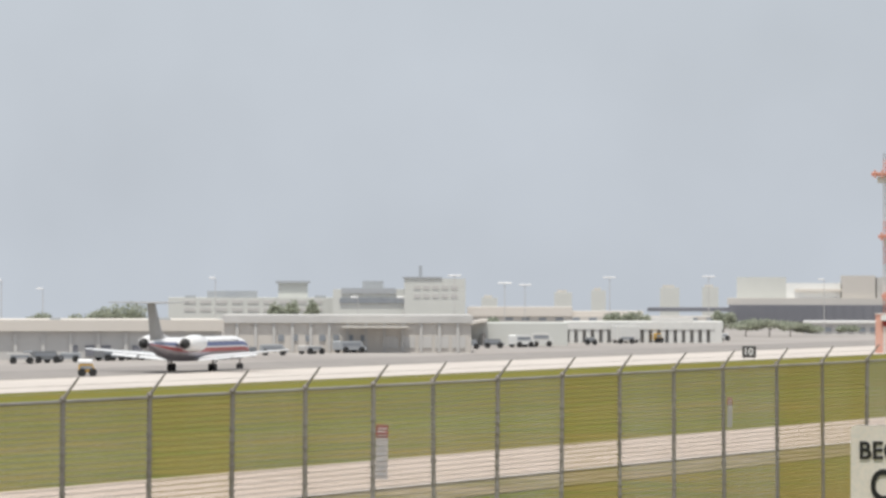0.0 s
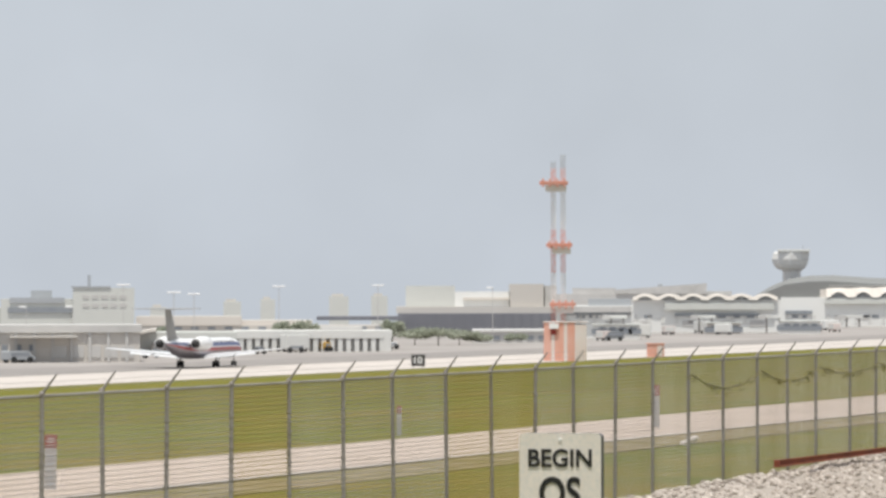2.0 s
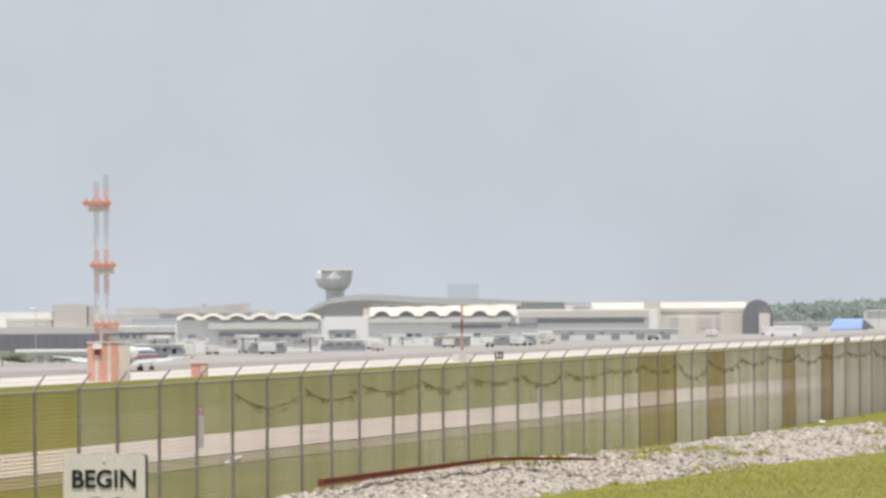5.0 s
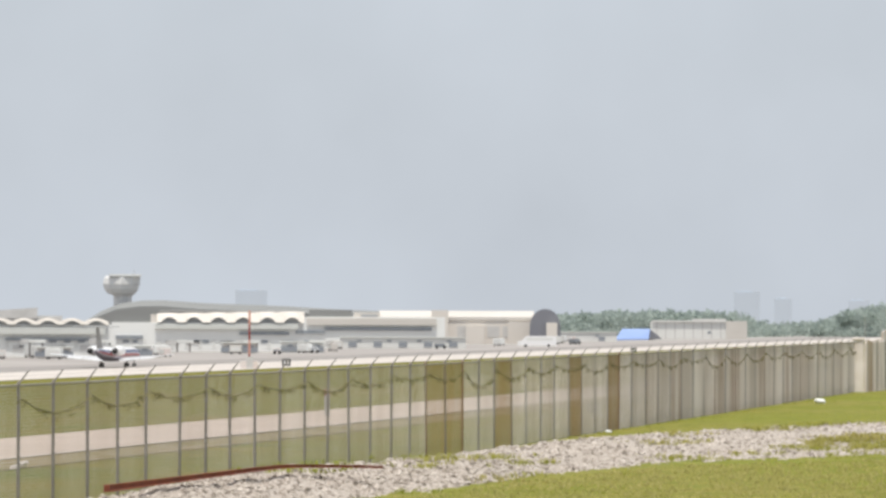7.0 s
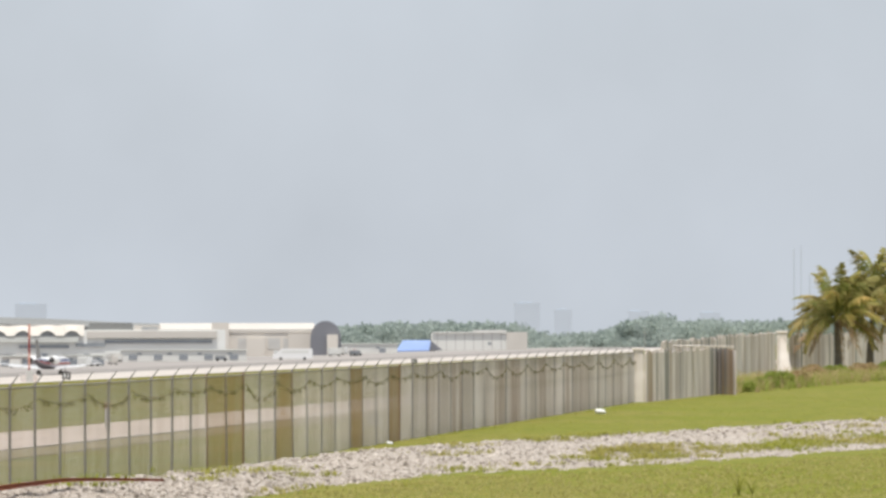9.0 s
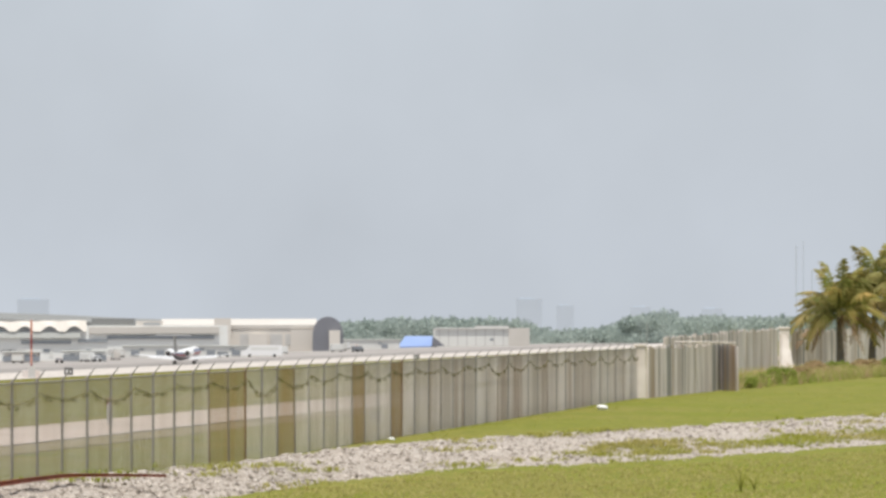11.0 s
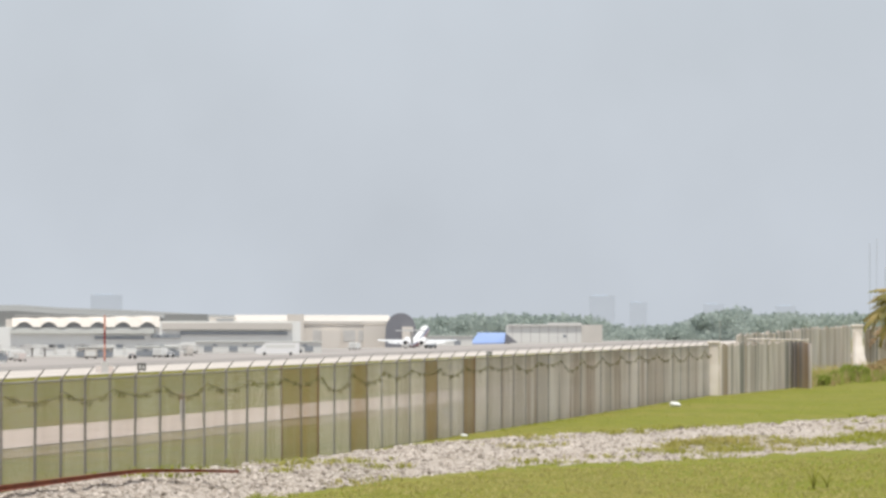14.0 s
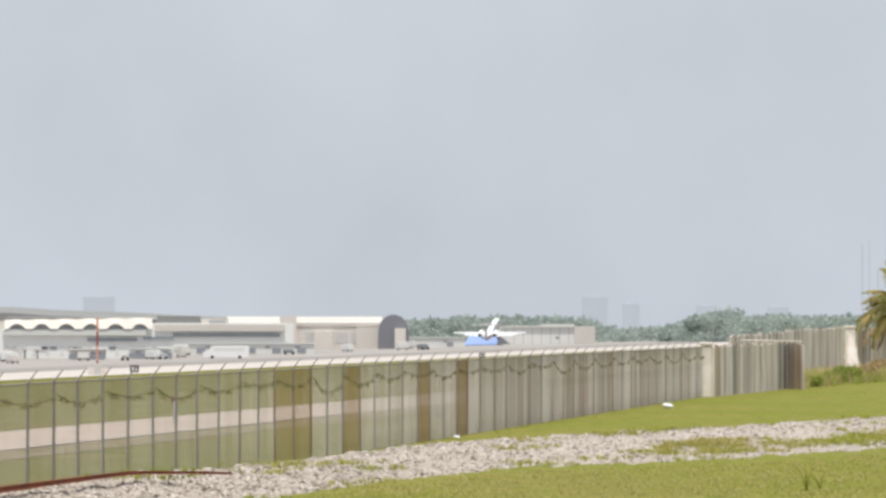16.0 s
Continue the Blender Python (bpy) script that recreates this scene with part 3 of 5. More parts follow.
# hangar range with a bright roof and the arched hangar
s = Site("hangar", 11.2, 13.1, 1500, "long beige hangar under a bright white roof")
wall = s.box("wall", 11.18, 13.0, None, -0.06, CREAM)
bm = bmesh.new()  # shallow single-pitch roof
fr = [[bm.verts.new((s.x(b), y, s.z(e))) for y, e in ((-0.3, -0.06), (-0.3, -0.02), (26.0, 0.054), (26.0, -0.06))] for b in (11.15, 13.02)]
for i in range(4):
    bm.faces.new((fr[0][i], fr[1][i], fr[1][(i + 1) % 4], fr[0][(i + 1) % 4]))
bm.faces.new(fr[0])
bm.faces.new(fr[1][::-1])
bmesh.ops.recalc_face_normals(bm, faces=bm.faces)
part("roof", bm, WALL_D, s.ob, "bright cream pitched sheet roof")
s.box("stair_block", 11.79, 11.99, None, 0.06, CREAM, 2.5, 4)
s.box("annex", 12.2, 12.42, None, -0.13, CREAM, 2, 2)
s.box("annex", 12.7, 12.97, None, -0.075, CREAM, 2, 2)
s.row("hangar_door", spread(12.08, 12.98, 5), 3.8, -0.26, -0.13, WALL_A, wall)
s = Site("arched_hangar", 12.95, 13.36, 1490, "dark barrel-roofed hangar at the end of a hangar row")
bm = bmesh.new()
xa, xb = s.x(12.96), s.x(13.33)
h, cx = (xb - xa) / 2, (xa + xb) / 2
ring0 = [(cx + h * math.cos(math.pi * k / 14), s.z(-0.2) + (s.z(0.078) - s.z(-0.2)) * math.sin(math.pi * k / 14) ** 0.7) for k in range(15)]
ra = [bm.verts.new((x, 0, z)) for x, z in ring0] + [bm.verts.new((xa, 0, -0.1)), bm.verts.new((xb, 0, -0.1))]
rb = [bm.verts.new((x, 40, z)) for x, z in ring0] + [bm.verts.new((xa, 40, -0.1)), bm.verts.new((xb, 40, -0.1))]
for i in range(17):
    bm.faces.new((ra[i], ra[(i + 1) % 17], rb[(i + 1) % 17], rb[i]))
bm.faces.new(ra)
bm.faces.new(rb[::-1])
bmesh.ops.recalc_face_normals(bm, faces=bm.faces)
part("shell", bm, NAVY, s.ob)
s.box("annex", 13.16, 13.29, None, -0.085, CREAM, 2, 1)
# blue roof and white shed
s = Site("blue_roof_shed", 13.95, 14.5, 1750, "open shed under a bright blue sheet roof")
s.box("wall", 14.0, 14.45, None, -0.27, WALL_C, -1)
bm = bmesh.new()
xa, xb, xc = s.x(13.98), s.x(14.38), s.x(14.54)
v = [bm.verts.new(p) for p in ((xa, -1, s.z(-0.28)), (xb, -1, s.z(-0.27)), (xb + 0.5, 10, s.z(-0.155)), (xa + 2.6, 10, s.z(-0.155)))]
w = [bm.verts.new(p) for p in ((xa, -1, s.z(-0.30)), (xb, -1, s.z(-0.29)), (xb + 0.5, 10, s.z(-0.175)), (xa + 2.6, 10, s.z(-0.175)))]
bm.faces.new(v)
bm.faces.new(w[::-1])
for i in range(4):
    bm.faces.new((v[i], w[i], w[(i + 1) % 4], v[(i + 1) % 4]))
bmesh.ops.recalc_face_normals(bm, faces=bm.faces)
part("roof", bm, BLUE_ROOF, s.ob, "bright blue sheet roof")
bm = bmesh.new()
v = [bm.verts.new(p) for p in ((xb, -0.5, s.z(-0.275)), (xc, -0.5, s.z(-0.275)), (xb + 0.6, -0.5, s.z(-0.16)), (xb, 9, s.z(-0.275)), (xc, 9, s.z(-0.275)), (xb + 0.6, 9, s.z(-0.16)))]
bm.faces.new(v[:3])
bm.faces.new(v[3:][::-1])
for i in range(3):
    bm.faces.new((v[i], v[i + 3], v[(i + 1) % 3 + 3], v[(i + 1) % 3]))
bmesh.ops.recalc_face_normals(bm, faces=bm.faces)
# the gable's shade comes from the dark colour chosen here
part("gable", bm, NAVY, s.ob, "end gable painted dark for its shade")
s = Site("white_shed", 14.45, 15.55, 1800, "long pale grey shed with a white roof edge")
wall = s.box("wall", 14.4, 15.45, None, -0.07, WALL_LIGHT)
s.box("roof", 14.42, 14.9, -0.07, -0.055, WHITE_SHEET, 0.8, 19)
s.box("roof", 14.9, 15.3, -0.07, -0.035, WHITE_SHEET, 0.8, 19)
s.box("end_bay", 15.3, 15.55, None, -0.06, WALL_D, 0.5)
s.row("rib", spread(14.42, 15.4, 9), 0.4, -0.36, -0.075, WALL_A, wall)
s.row("window", [15.32, 15.42, 15.1], 1.2, -0.21, -0.18, WINDOW, wall)
# towers and thin masts on the skyline, with haze in their colour
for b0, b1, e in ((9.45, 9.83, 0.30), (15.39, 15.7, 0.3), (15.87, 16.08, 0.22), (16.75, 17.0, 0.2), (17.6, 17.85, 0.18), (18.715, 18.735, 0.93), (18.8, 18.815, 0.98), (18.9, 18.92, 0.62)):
    s = Site("skyline_tower", b0, b1, 3600, "faint pale tower on the skyline", "tower block", "skyline towers")
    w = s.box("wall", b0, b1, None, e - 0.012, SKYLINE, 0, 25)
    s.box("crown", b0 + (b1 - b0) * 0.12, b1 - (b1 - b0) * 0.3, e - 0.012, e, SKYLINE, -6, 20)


# ---- the jet ----
JET_WHITE = material("jet_white", (0.80, 0.80, 0.80), 0.3, second=(0.72, 0.72, 0.72), scale=0.5)
# polished metal; the dark ground it mirrors is put into the colour
JET_METAL = material("polished_skin", (0.36, 0.33, 0.36), 0.35, 0.6, second=(0.28, 0.26, 0.29), scale=0.6)
# stripe blue and red are muted in colour for distance haze
JET_BLUE = material("livery_blue", (0.09, 0.11, 0.22), 0.4)
JET_RED = material("livery_red", (0.38, 0.07, 0.075), 0.4)
JET_DARK = material("exhaust_dark", (0.03, 0.03, 0.03), 0.6)
TYRE = material("tyre_rubber", (0.03, 0.03, 0.03), 0.8)
WING = material("wing_grey", (0.66, 0.67, 0.68), 0.4, second=(0.58, 0.59, 0.6), scale=0.4)
FIN_GREY = material("fin_grey", (0.31, 0.305, 0.30), 0.5, second=(0.26, 0.255, 0.25), scale=0.5)
JETX = -198.0
# stations along the fuselage: y, radius, height of the axis
STATIONS = [(16.2, 0.05, 1.75), (15.8, 0.42, 1.8), (15.0, 0.78, 1.92), (13.8, 1.02, 2.05), (12.3, 1.13, 2.13), (9.0, 1.14, 2.15), (3.0, 1.14, 2.15), (-3.0, 1.14, 2.15), (-6.0, 1.10, 2.2), (-8.5, 0.92, 2.36), (-10.5, 0.62, 2.55), (-12.0, 0.30, 2.72), (-12.6, 0.12, 2.8)]


def shell(a0, a1, n, grow=1.0, first=0, last=None):
    """A strip of the fuselage skin between two angles (degrees, 0 = starboard, 90 = top)."""
    bm = bmesh.new()
    rings = []
    for y, r, z in STATIONS[first:last]:
        ring = []
        for k in range(n + 1):
            a = radians(a0 + (a1 - a0) * k / n)
            ring.append(bm.verts.new((r * grow * math.cos(a), y, z + r * grow * math.sin(a))))
        rings.append(ring)
    for a, b in zip(rings, rings[1:]):
        for k in range(n):
            bm.faces.new((a[k], b[k], b[k + 1], a[k + 1]))
    bmesh.ops.recalc_face_normals(bm, faces=bm.faces)
    return bm


def foil(points, thick):
    """A wing-like slab: root and tip outlines (leading, trailing) with thickness along an axis."""
    bm = bmesh.new()
    rings = []
    for le, te, t, up in points:
        le, te, up = Vector(le), Vector(te), Vector(up)
        c = te - le
        ring = [le, le + c * 0.08 + up * t * 0.7, le + c * 0.35 + up * t, le + c * 0.7 + up * t * 0.55, te, le + c * 0.7 - up * t * 0.4, le + c * 0.35 - up * t * 0.7, le + c * 0.08 - up * t * 0.5]
        rings.append([bm.verts.new(v) for v in ring])
    for a, b in zip(rings, rings[1:]):
        for k in range(8):
            bm.faces.new((a[k], a[(k + 1) % 8], b[(k + 1) % 8], b[k]))
    bm.faces.new(rings[0])
    bm.faces.new(rings[-1][::-1])
    bmesh.ops.recalc_face_normals(bm, faces=bm.faces)
    return bm


def lathe(profile, centre, n=20):
    """A body of revolution along y: (y, radius) rings round a centre."""
    bm = bmesh.new()
    rings = []
    for y, r in profile:
        rings.append([bm.verts.new((centre[0] + r * math.cos(2 * math.pi * k / n), y, centre[2] + r * math.sin(2 * math.pi * k / n))) for k in range(n)])
    for a, b in zip(rings, rings[1:]):
        for k in range(n):
            bm.faces.new((a[k], b[k], b[(k + 1) % n], a[(k + 1) % n]))
    bm.faces.new(rings[0])
    bm.faces.new(rings[-1][::-1])
    bmesh.ops.recalc_face_normals(bm, faces=bm.faces)
    return bm


def make_jet():
    jet = thing("regional_jet", pose(JETX, 409, 0), "white twin-engine regional jet with red and blue stripes taking off", "airplane")
    body = part("fuselage", shell(36, 144, 14), JET_WHITE, jet, "white upper fuselage", True)
    part("belly", shell(194, 346, 14), JET_METAL, jet, "polished metal belly", True)
    for a0, a1, mat, lab in ((12, 36, JET_BLUE, "dark blue fuselage stripe"), (144, 168, JET_BLUE, "dark blue fuselage stripe"), (6, 12, JET_WHITE, ""), (168, 174, JET_WHITE, ""), (-14, 6, JET_RED, "red fuselage stripe"), (174, 194, JET_RED, "red fuselage stripe")):
        part("stripe", shell(a0, a1, 3), mat, jet, lab, True)
    for s in (1, -1):
        part("wing", foil([((s * 0.6, 3.6, 1.25), (s * 0.6, -1.6, 1.25), 0.30, (0, 0, 1)), ((s * 3.2, 2.0, 1.5), (s * 3.2, -1.3, 1.5), 0.22, (0, 0, 1)), ((s * 10.02, -0.9, 2.15), (s * 10.02, -2.2, 2.15), 0.07, (0, 0, 1))], 0.2), WING, jet)
        for y, x0, x1, z0, z1 in ((-1.75, 1.3, 4.6, 1.27, 1.55), (-2.05, 4.8, 7.2, 1.58, 1.8)):
            part("flap", foil([((s * x0, y + 0.5, z0), (s * x0, y - 0.5, z0 - 0.22), 0.05, (0, 0, 1)), ((s * x1, y + 0.3, z1), (s * x1, y - 0.55, z1 - 0.2), 0.04, (0, 0, 1))], 0.05), WING, jet)
        cx, cz = s * 2.05, 2.75
        nac = part("engine", lathe([(-3.6, 0.55), (-3.55, 0.68), (-4.2, 0.78), (-6.0, 0.80), (-7.4, 0.68), (-8.0, 0.58), (-8.0, 0.50)], (cx, 0, cz)), JET_WHITE, jet, "white engine nacelle", True)
        part("exhaust", lathe([(-7.8, 0.49), (-8.06, 0.49), (-8.35, 0.40), (-8.6, 0.18)], (cx, 0, cz)), JET_DARK, nac, "dark exhaust nozzle", True)
        part("intake", lathe([(-3.5, 0.52), (-3.62, 0.53)], (cx, 0, cz)), JET_DARK, nac, "dark intake")
        part("pylon", foil([((s * 0.8, -4.4, 2.75), (s * 0.8, -7.4, 2.75), 0.14, (0, 0, 1)), ((s * 1.5, -4.6, 2.78), (s * 1.5, -7.2, 2.78), 0.12, (0, 0, 1))], 0.1), JET_WHITE, jet)
        part("tailplane", foil([((0, -10.4, 6.55), (0, -12.6, 6.55), 0.12, (0, 0, 1)), ((s * 3.78, -12.0, 6.6), (s * 3.78, -13.1, 6.6), 0.06, (0, 0, 1))], 0.1), FIN_GREY, jet)
        gear = part("main_gear", rod(rod(bmesh.new(), (s * 2.05, 0.0, 1.4), (s * 2.05, 0, 0.42), 0.09), (s * 2.05, 0.0, 1.2), (s * 1.2, 0.3, 1.3), 0.06), STEEL, jet)
        for o in (-0.22, 0.22):
            part("wheel", rod(bmesh.new(), (s * 2.05 + o - 0.11, 0, 0.39), (s * 2.05 + o + 0.11, 0, 0.39), 0.39, n=20), TYRE, gear)
        part("gear_door", boxed(s * 2.35 - 0.02, s * 2.35 + 0.02, -0.5, 0.5, 0.85, 1.45), JET_WHITE, gear)
    gear = part("nose_gear", rod(bmesh.new(), (0, 14.45, 1.3), (0, 14.45, 0.3), 0.07), STEEL, jet)
    for o in (-0.18, 0.18):
        part("wheel", rod(bmesh.new(), (o - 0.08, 14.45, 0.29), (o + 0.08, 14.45, 0.29), 0.29, n=18), TYRE, gear)
    part("fin", foil([((0, -7.0, 3.0), (0, -12.0, 2.9), 0.22, (1, 0, 0)), ((0, -8.6, 3.7), (0, -12.2, 3.7), 0.18, (1, 0, 0)), ((0, -10.6, 6.5), (0, -12.9, 6.5), 0.10, (1, 0, 0))], 0.1), FIN_GREY, jet, "grey tail fin")
    part("dorsal_fairing", foil([((0, -4.2, 3.2), (0, -8.4, 3.1), 0.12, (1, 0, 0)), ((0, -7.2, 3.35), (0, -8.8, 3.75), 0.08, (1, 0, 0))], 0.1), JET_WHITE, jet)
    for k in range(16):
        for s in (1, -1):
            y = 11.0 - k * 0.85
            a = radians(38 if s > 0 else 142)
            part("cabin_window", boxed(-0.012, 0.012, y - 0.12, y + 0.12, -0.16, 0.16), JET_DARK, jet).matrix_basis = Matrix.Translation((1.142 * math.cos(a), 0, 2.15 + 1.142 * math.sin(a))) @ pose(0, 0, 0, 0, -38 * s, 0)
    return jet


jet = make_jet()


# ---- plants ----
LEAF = material("leaf_green", (0.26, 0.33, 0.06), 0.7, second=(0.34, 0.35, 0.09), scale=0.4, spec=0.2, thin=0.45)
# airport trees and bushes: distance haze is put into the leaf colour
HAZED = material("haze_paled_foliage", (0.40, 0.43, 0.34), 0.95, second=(0.46, 0.475, 0.39), scale=0.2, spec=0.0, thin=0.45)
# far woods: the green is paled to grey-blue to stand for haze
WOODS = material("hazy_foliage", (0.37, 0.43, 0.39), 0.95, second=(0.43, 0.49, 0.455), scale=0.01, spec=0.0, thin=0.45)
LEAF_FAR = material("distant_foliage", (0.22, 0.26, 0.19), 0.9, second=(0.19, 0.22, 0.18), scale=0.02, spec=0.0, thin=0.45)
LEAF_DRY = material("dry_leaf", (0.50, 0.37, 0.22), 0.85, second=(0.38, 0.32, 0.13), scale=0.6, spec=0.1, thin=0.45)
FROND = material("palm_green", (0.25, 0.295, 0.07), 0.6, second=(0.60, 0.46, 0.20), scale=0.5, vary=0.35, thin=0.45)
FROND_DRY = material("palm_brown", (0.66, 0.50, 0.33), 0.85, second=(0.42, 0.30, 0.2), scale=0.8, vary=0.15, thin=0.45)
BARK = material("palm_bark", (0.17, 0.145, 0.12), 0.9, second=(0.11, 0.095, 0.08), scale=2.0, bump=0.5)
BLADE = material("grass_blade", (0.28, 0.305, 0.045), 0.85, second=(0.40, 0.34, 0.13), scale=0.15, spec=0.15, thin=0.45)
BLADE_DRY = material("dry_grass_blade", (0.44, 0.38, 0.16), 0.85, second=(0.36, 0.34, 0.12), scale=0.3, spec=0.1, thin=0.45)
rng = np.random.default_rng(7)


def mesh_of(name, verts, faces, mat, parent=None, label=""):
    me = bpy.data.meshes.new(name)
    me.from_pydata([tuple(map(float, v)) for v in verts], [], faces)
    me.materials.append(mat)
    ob = new(name, me)
    ob.parent = parent
    if label:
        ob["label"] = label
    return ob


def leaf_cloud(clumps, size):
    """Small crossed leaves strewn through clumps: (centre, radii, count)."""
    verts, faces = [], []
    for c, rad, n in clumps:
        d = rng.normal(size=(n, 3))
        d /= np.linalg.norm(d, axis=1)[:, None]
        pts = np.array(c) + d * np.array(rad) * (rng.random((n, 1)) ** 0.4)
        for p in pts:
            u, w = rng.normal(size=3), rng.normal(size=3)
            u *= size * (0.6 + 0.8 * rng.random()) / np.linalg.norm(u)
            w *= size * 0.5 / np.linalg.norm(w)
            k = len(verts)
            verts += [p - u, p + w, p + u, p - w]
            faces.append((k, k + 1, k + 2, k + 3))
    return verts, faces


def tree(name, b, r, z0, height, spread_m, mat, leaf, label, group=""):
    c = at(b, r, z0)
    ob = thing(name, pose(c.x, c.y, z0), label, "tree" if height > 2.5 else "bush", group)
    if height > 2.5:
        bm = rod(bmesh.new(), (0, 0, -0.2), (0, 0, height * 0.55), height * 0.035, height * 0.02)
        for k in range(5):
            a = k * 1.3
            rod(bm, (0, 0, height * (0.3 + 0.05 * k)), (math.cos(a) * spread_m * 0.5, math.sin(a) * spread_m * 0.5, height * (0.55 + 0.06 * k)), height * 0.014, height * 0.005, 6)
        part("trunk", bm, BARK, ob)
    clumps = []
    for k in range(9):
        a, q = rng.random() * 6.28, rng.random() ** 0.5
        clumps.append(((math.cos(a) * q * spread_m * 0.7, math.sin(a) * q * spread_m * 0.5, height * (0.5 + 0.35 * rng.random() * (1 - 0.5 * q))), (spread_m * 0.42, spread_m * 0.4, height * 0.17), 130))
    v, f = leaf_cloud(clumps, leaf)
    mesh_of("crown", v, f, mat, ob)
    return ob


def frond_mesh(length, droop, lift, name):
    """A feather leaf: an arching rib with hanging leaflets on both sides."""
    verts, faces = [], []
    n = 22
    pts = []
    for k in range(n + 1):
        s = k / n
        pts.append(np.array((length * s * (1 - 0.18 * s * droop), 0, length * (lift * s - droop * s * s))))
    for k in range(n):
        a, b = pts[k], pts[k + 1]
        w = 0.05 * (1 - k / n) + 0.01
        i = len(verts)
        verts += [a + (0, w, 0), a - (0, w, 0), b - (0, w, 0), b + (0, w, 0), a - (0, 0, w), b - (0, 0, w)]
        faces += [(i, i + 1, i + 2, i + 3), (i, i + 4, i + 5, i + 3), (i + 1, i + 4, i + 5, i + 2)]
        if k < 3:
            continue
        ln = (1.0 * math.sin(math.pi * (0.15 + 0.8 * k / n)) + 0.15)
        for side in (1, -1):
            for j in range(2):
                p = a + (b - a) * (j / 2 + 0.3 * rng.random())
                ln *= 0.8 + 0.4 * rng.random()
                tip = p + np.array(((0.2 + 0.5 * rng.random()) * ln, side * ln * 0.6, -0.8 * ln * (0.6 + 0.6 * rng.random())))
                i = len(verts)
                verts += [p + (0.05, 0, 0), p - (0.05, 0, 0), (p + tip) / 2 + (-0.06, 0, 0.04), tip, (p + tip) / 2 + (0.06, 0, 0.04)]
                faces.append((i, i + 1, i + 2, i + 3, i + 4))
    me = bpy.data.meshes.new(name)
    me.from_pydata([tuple(map(float, v)) for v in verts], [], faces)
    return me


FRONDS = [frond_mesh(4.5, 0.8, 0.75, "frond"), frond_mesh(4.2, 1.0, 0.6, "frond"), frond_mesh(4.6, 0.7, 1.1, "frond")]
FRONDS_DRY = [frond_mesh(3.6, 1.5, 0.35, "frond"), frond_mesh(3.3, 1.9, 0.15, "frond")]
for me in FRONDS:
    me.materials.append(FROND)
for me in FRONDS_DRY:
    me.materials.append(FROND_DRY)


def palm(b, r, z0, trunk, n, lean, scale, seed):
    rnd = random.Random(seed)
    c = at(b, r, z0)
    ob = thing("palm_tree", pose(c.x, c.y, z0), "coconut palm with arching green and browning fronds", "palm", "palms by the wall")
    bm = bmesh.new()
    top = Vector((lean, 0, trunk))
    prev = Vector((0, 0, -0.2))
    for k in range(1, 9):
        s = k / 8
        p = Vector((lean * s * s, 0, trunk * s))
        rod(bm, prev, p, 0.36 - 0.15 * (s - 0.125), 0.33 - 0.15 * s, 10)
        prev = p
    part("trunk", bm, BARK, ob)
    for k in range(n):
        f = new("frond", FRONDS[k % 3])
        f.parent = ob
        f.matrix_basis = Matrix.Translation(top) @ pose(0, 0, 0, rnd.uniform(-15, 15), rnd.uniform(-60, -10) if k % 4 else rnd.uniform(-5, 22), k * 137.5 + rnd.uniform(-12, 12)) @ Matrix.Scale(scale * rnd.uniform(0.85, 1.1), 4)
    for k in range(n // 3):
        f = new("frond", FRONDS_DRY[k % 2])
        f.parent = ob
        f["label"] = "dry brown hanging frond"
        f.matrix_basis = Matrix.Translation(top - Vector((0, 0, 0.25))) @ pose(0, 0, 0, 0, rnd.uniform(-45, 5), k * 97 + rnd.uniform(-12, 12)) @ Matrix.Scale(scale * rnd.uniform(0.55, 0.8), 4)
    return ob


palm(19.25, 405, 4.75, 4.4, 30, -0.2, 1.15, 1)
palm(19.62, 415, 4.75, 5.6, 26, 0.4, 1.15, 2)
palm(20.15, 408, 4.75, 6.2, 28, 0.4, 1.12, 3)
for b, r, h, w, mat in ((18.15, 352, 0.9, 0.9, LEAF), (18.4, 350, 1.3, 1.2, LEAF), (18.62, 355, 1.0, 1.0, LEAF_DRY), (18.85, 372, 1.2, 1.3, LEAF_DRY), (19.1, 372, 1.1, 1.3, LEAF), (19.4, 374, 1.2, 1.4, LEAF_DRY), (19.65, 370, 1.3, 1.4, LEAF), (19.95, 372, 1.4, 1.5, LEAF), (20.3, 374, 1.6, 1.6, LEAF), (18.0, 340, 0.8, 0.8, LEAF), (18.28, 349, 0.9, 0.8, LEAF)):
    b, r = b + 0.14, 300 + 27 * (b - 18) + (r - 340) * 0.6
    p = at(b, r)
    tree("shrub", b, r, ground_z(p.x, p.y) - 0.25, h * 1.3, w, mat, 0.16, "low rough shrub among dry stalks by the wall" if mat is LEAF_DRY else "low green shrub beside the old wall", "shrubs by the wall")
for b, r, h, w in ((-4.25, 620, 5.6, 3.0), (-4.05, 615, 6.2, 2.2), (-3.75, 612, 6.6, 3.0), (-4.75, 622, 4.9, 3.0), (-1.97, 640, 6.6, 1.3), (-1.77, 642, 6.9, 1.6), (-1.55, 645, 6.4, 1.2), (2.05, 760, 4.2, 2.0), (2.3, 765, 4.4, 2.6), (0.6, 660, 4.2, 1.6), (3.35, 700, 5.0, 2.0)):
    tree("tree", b, r, 0, h, w, HAZED, 0.28, "small haze-paled green tree behind a hall", "airport trees")
for b, h, w in ((3.62, 2.8, 3.6), (3.9, 3.4, 4.4), (4.15, 2.6, 3.6), (4.42, 1.9, 3.0), (4.85, 2.0, 2.4)):
    tree("bush", b, 745, 0, h, w, HAZED, 0.28, "haze-paled green bush before a long building", "airport bushes")
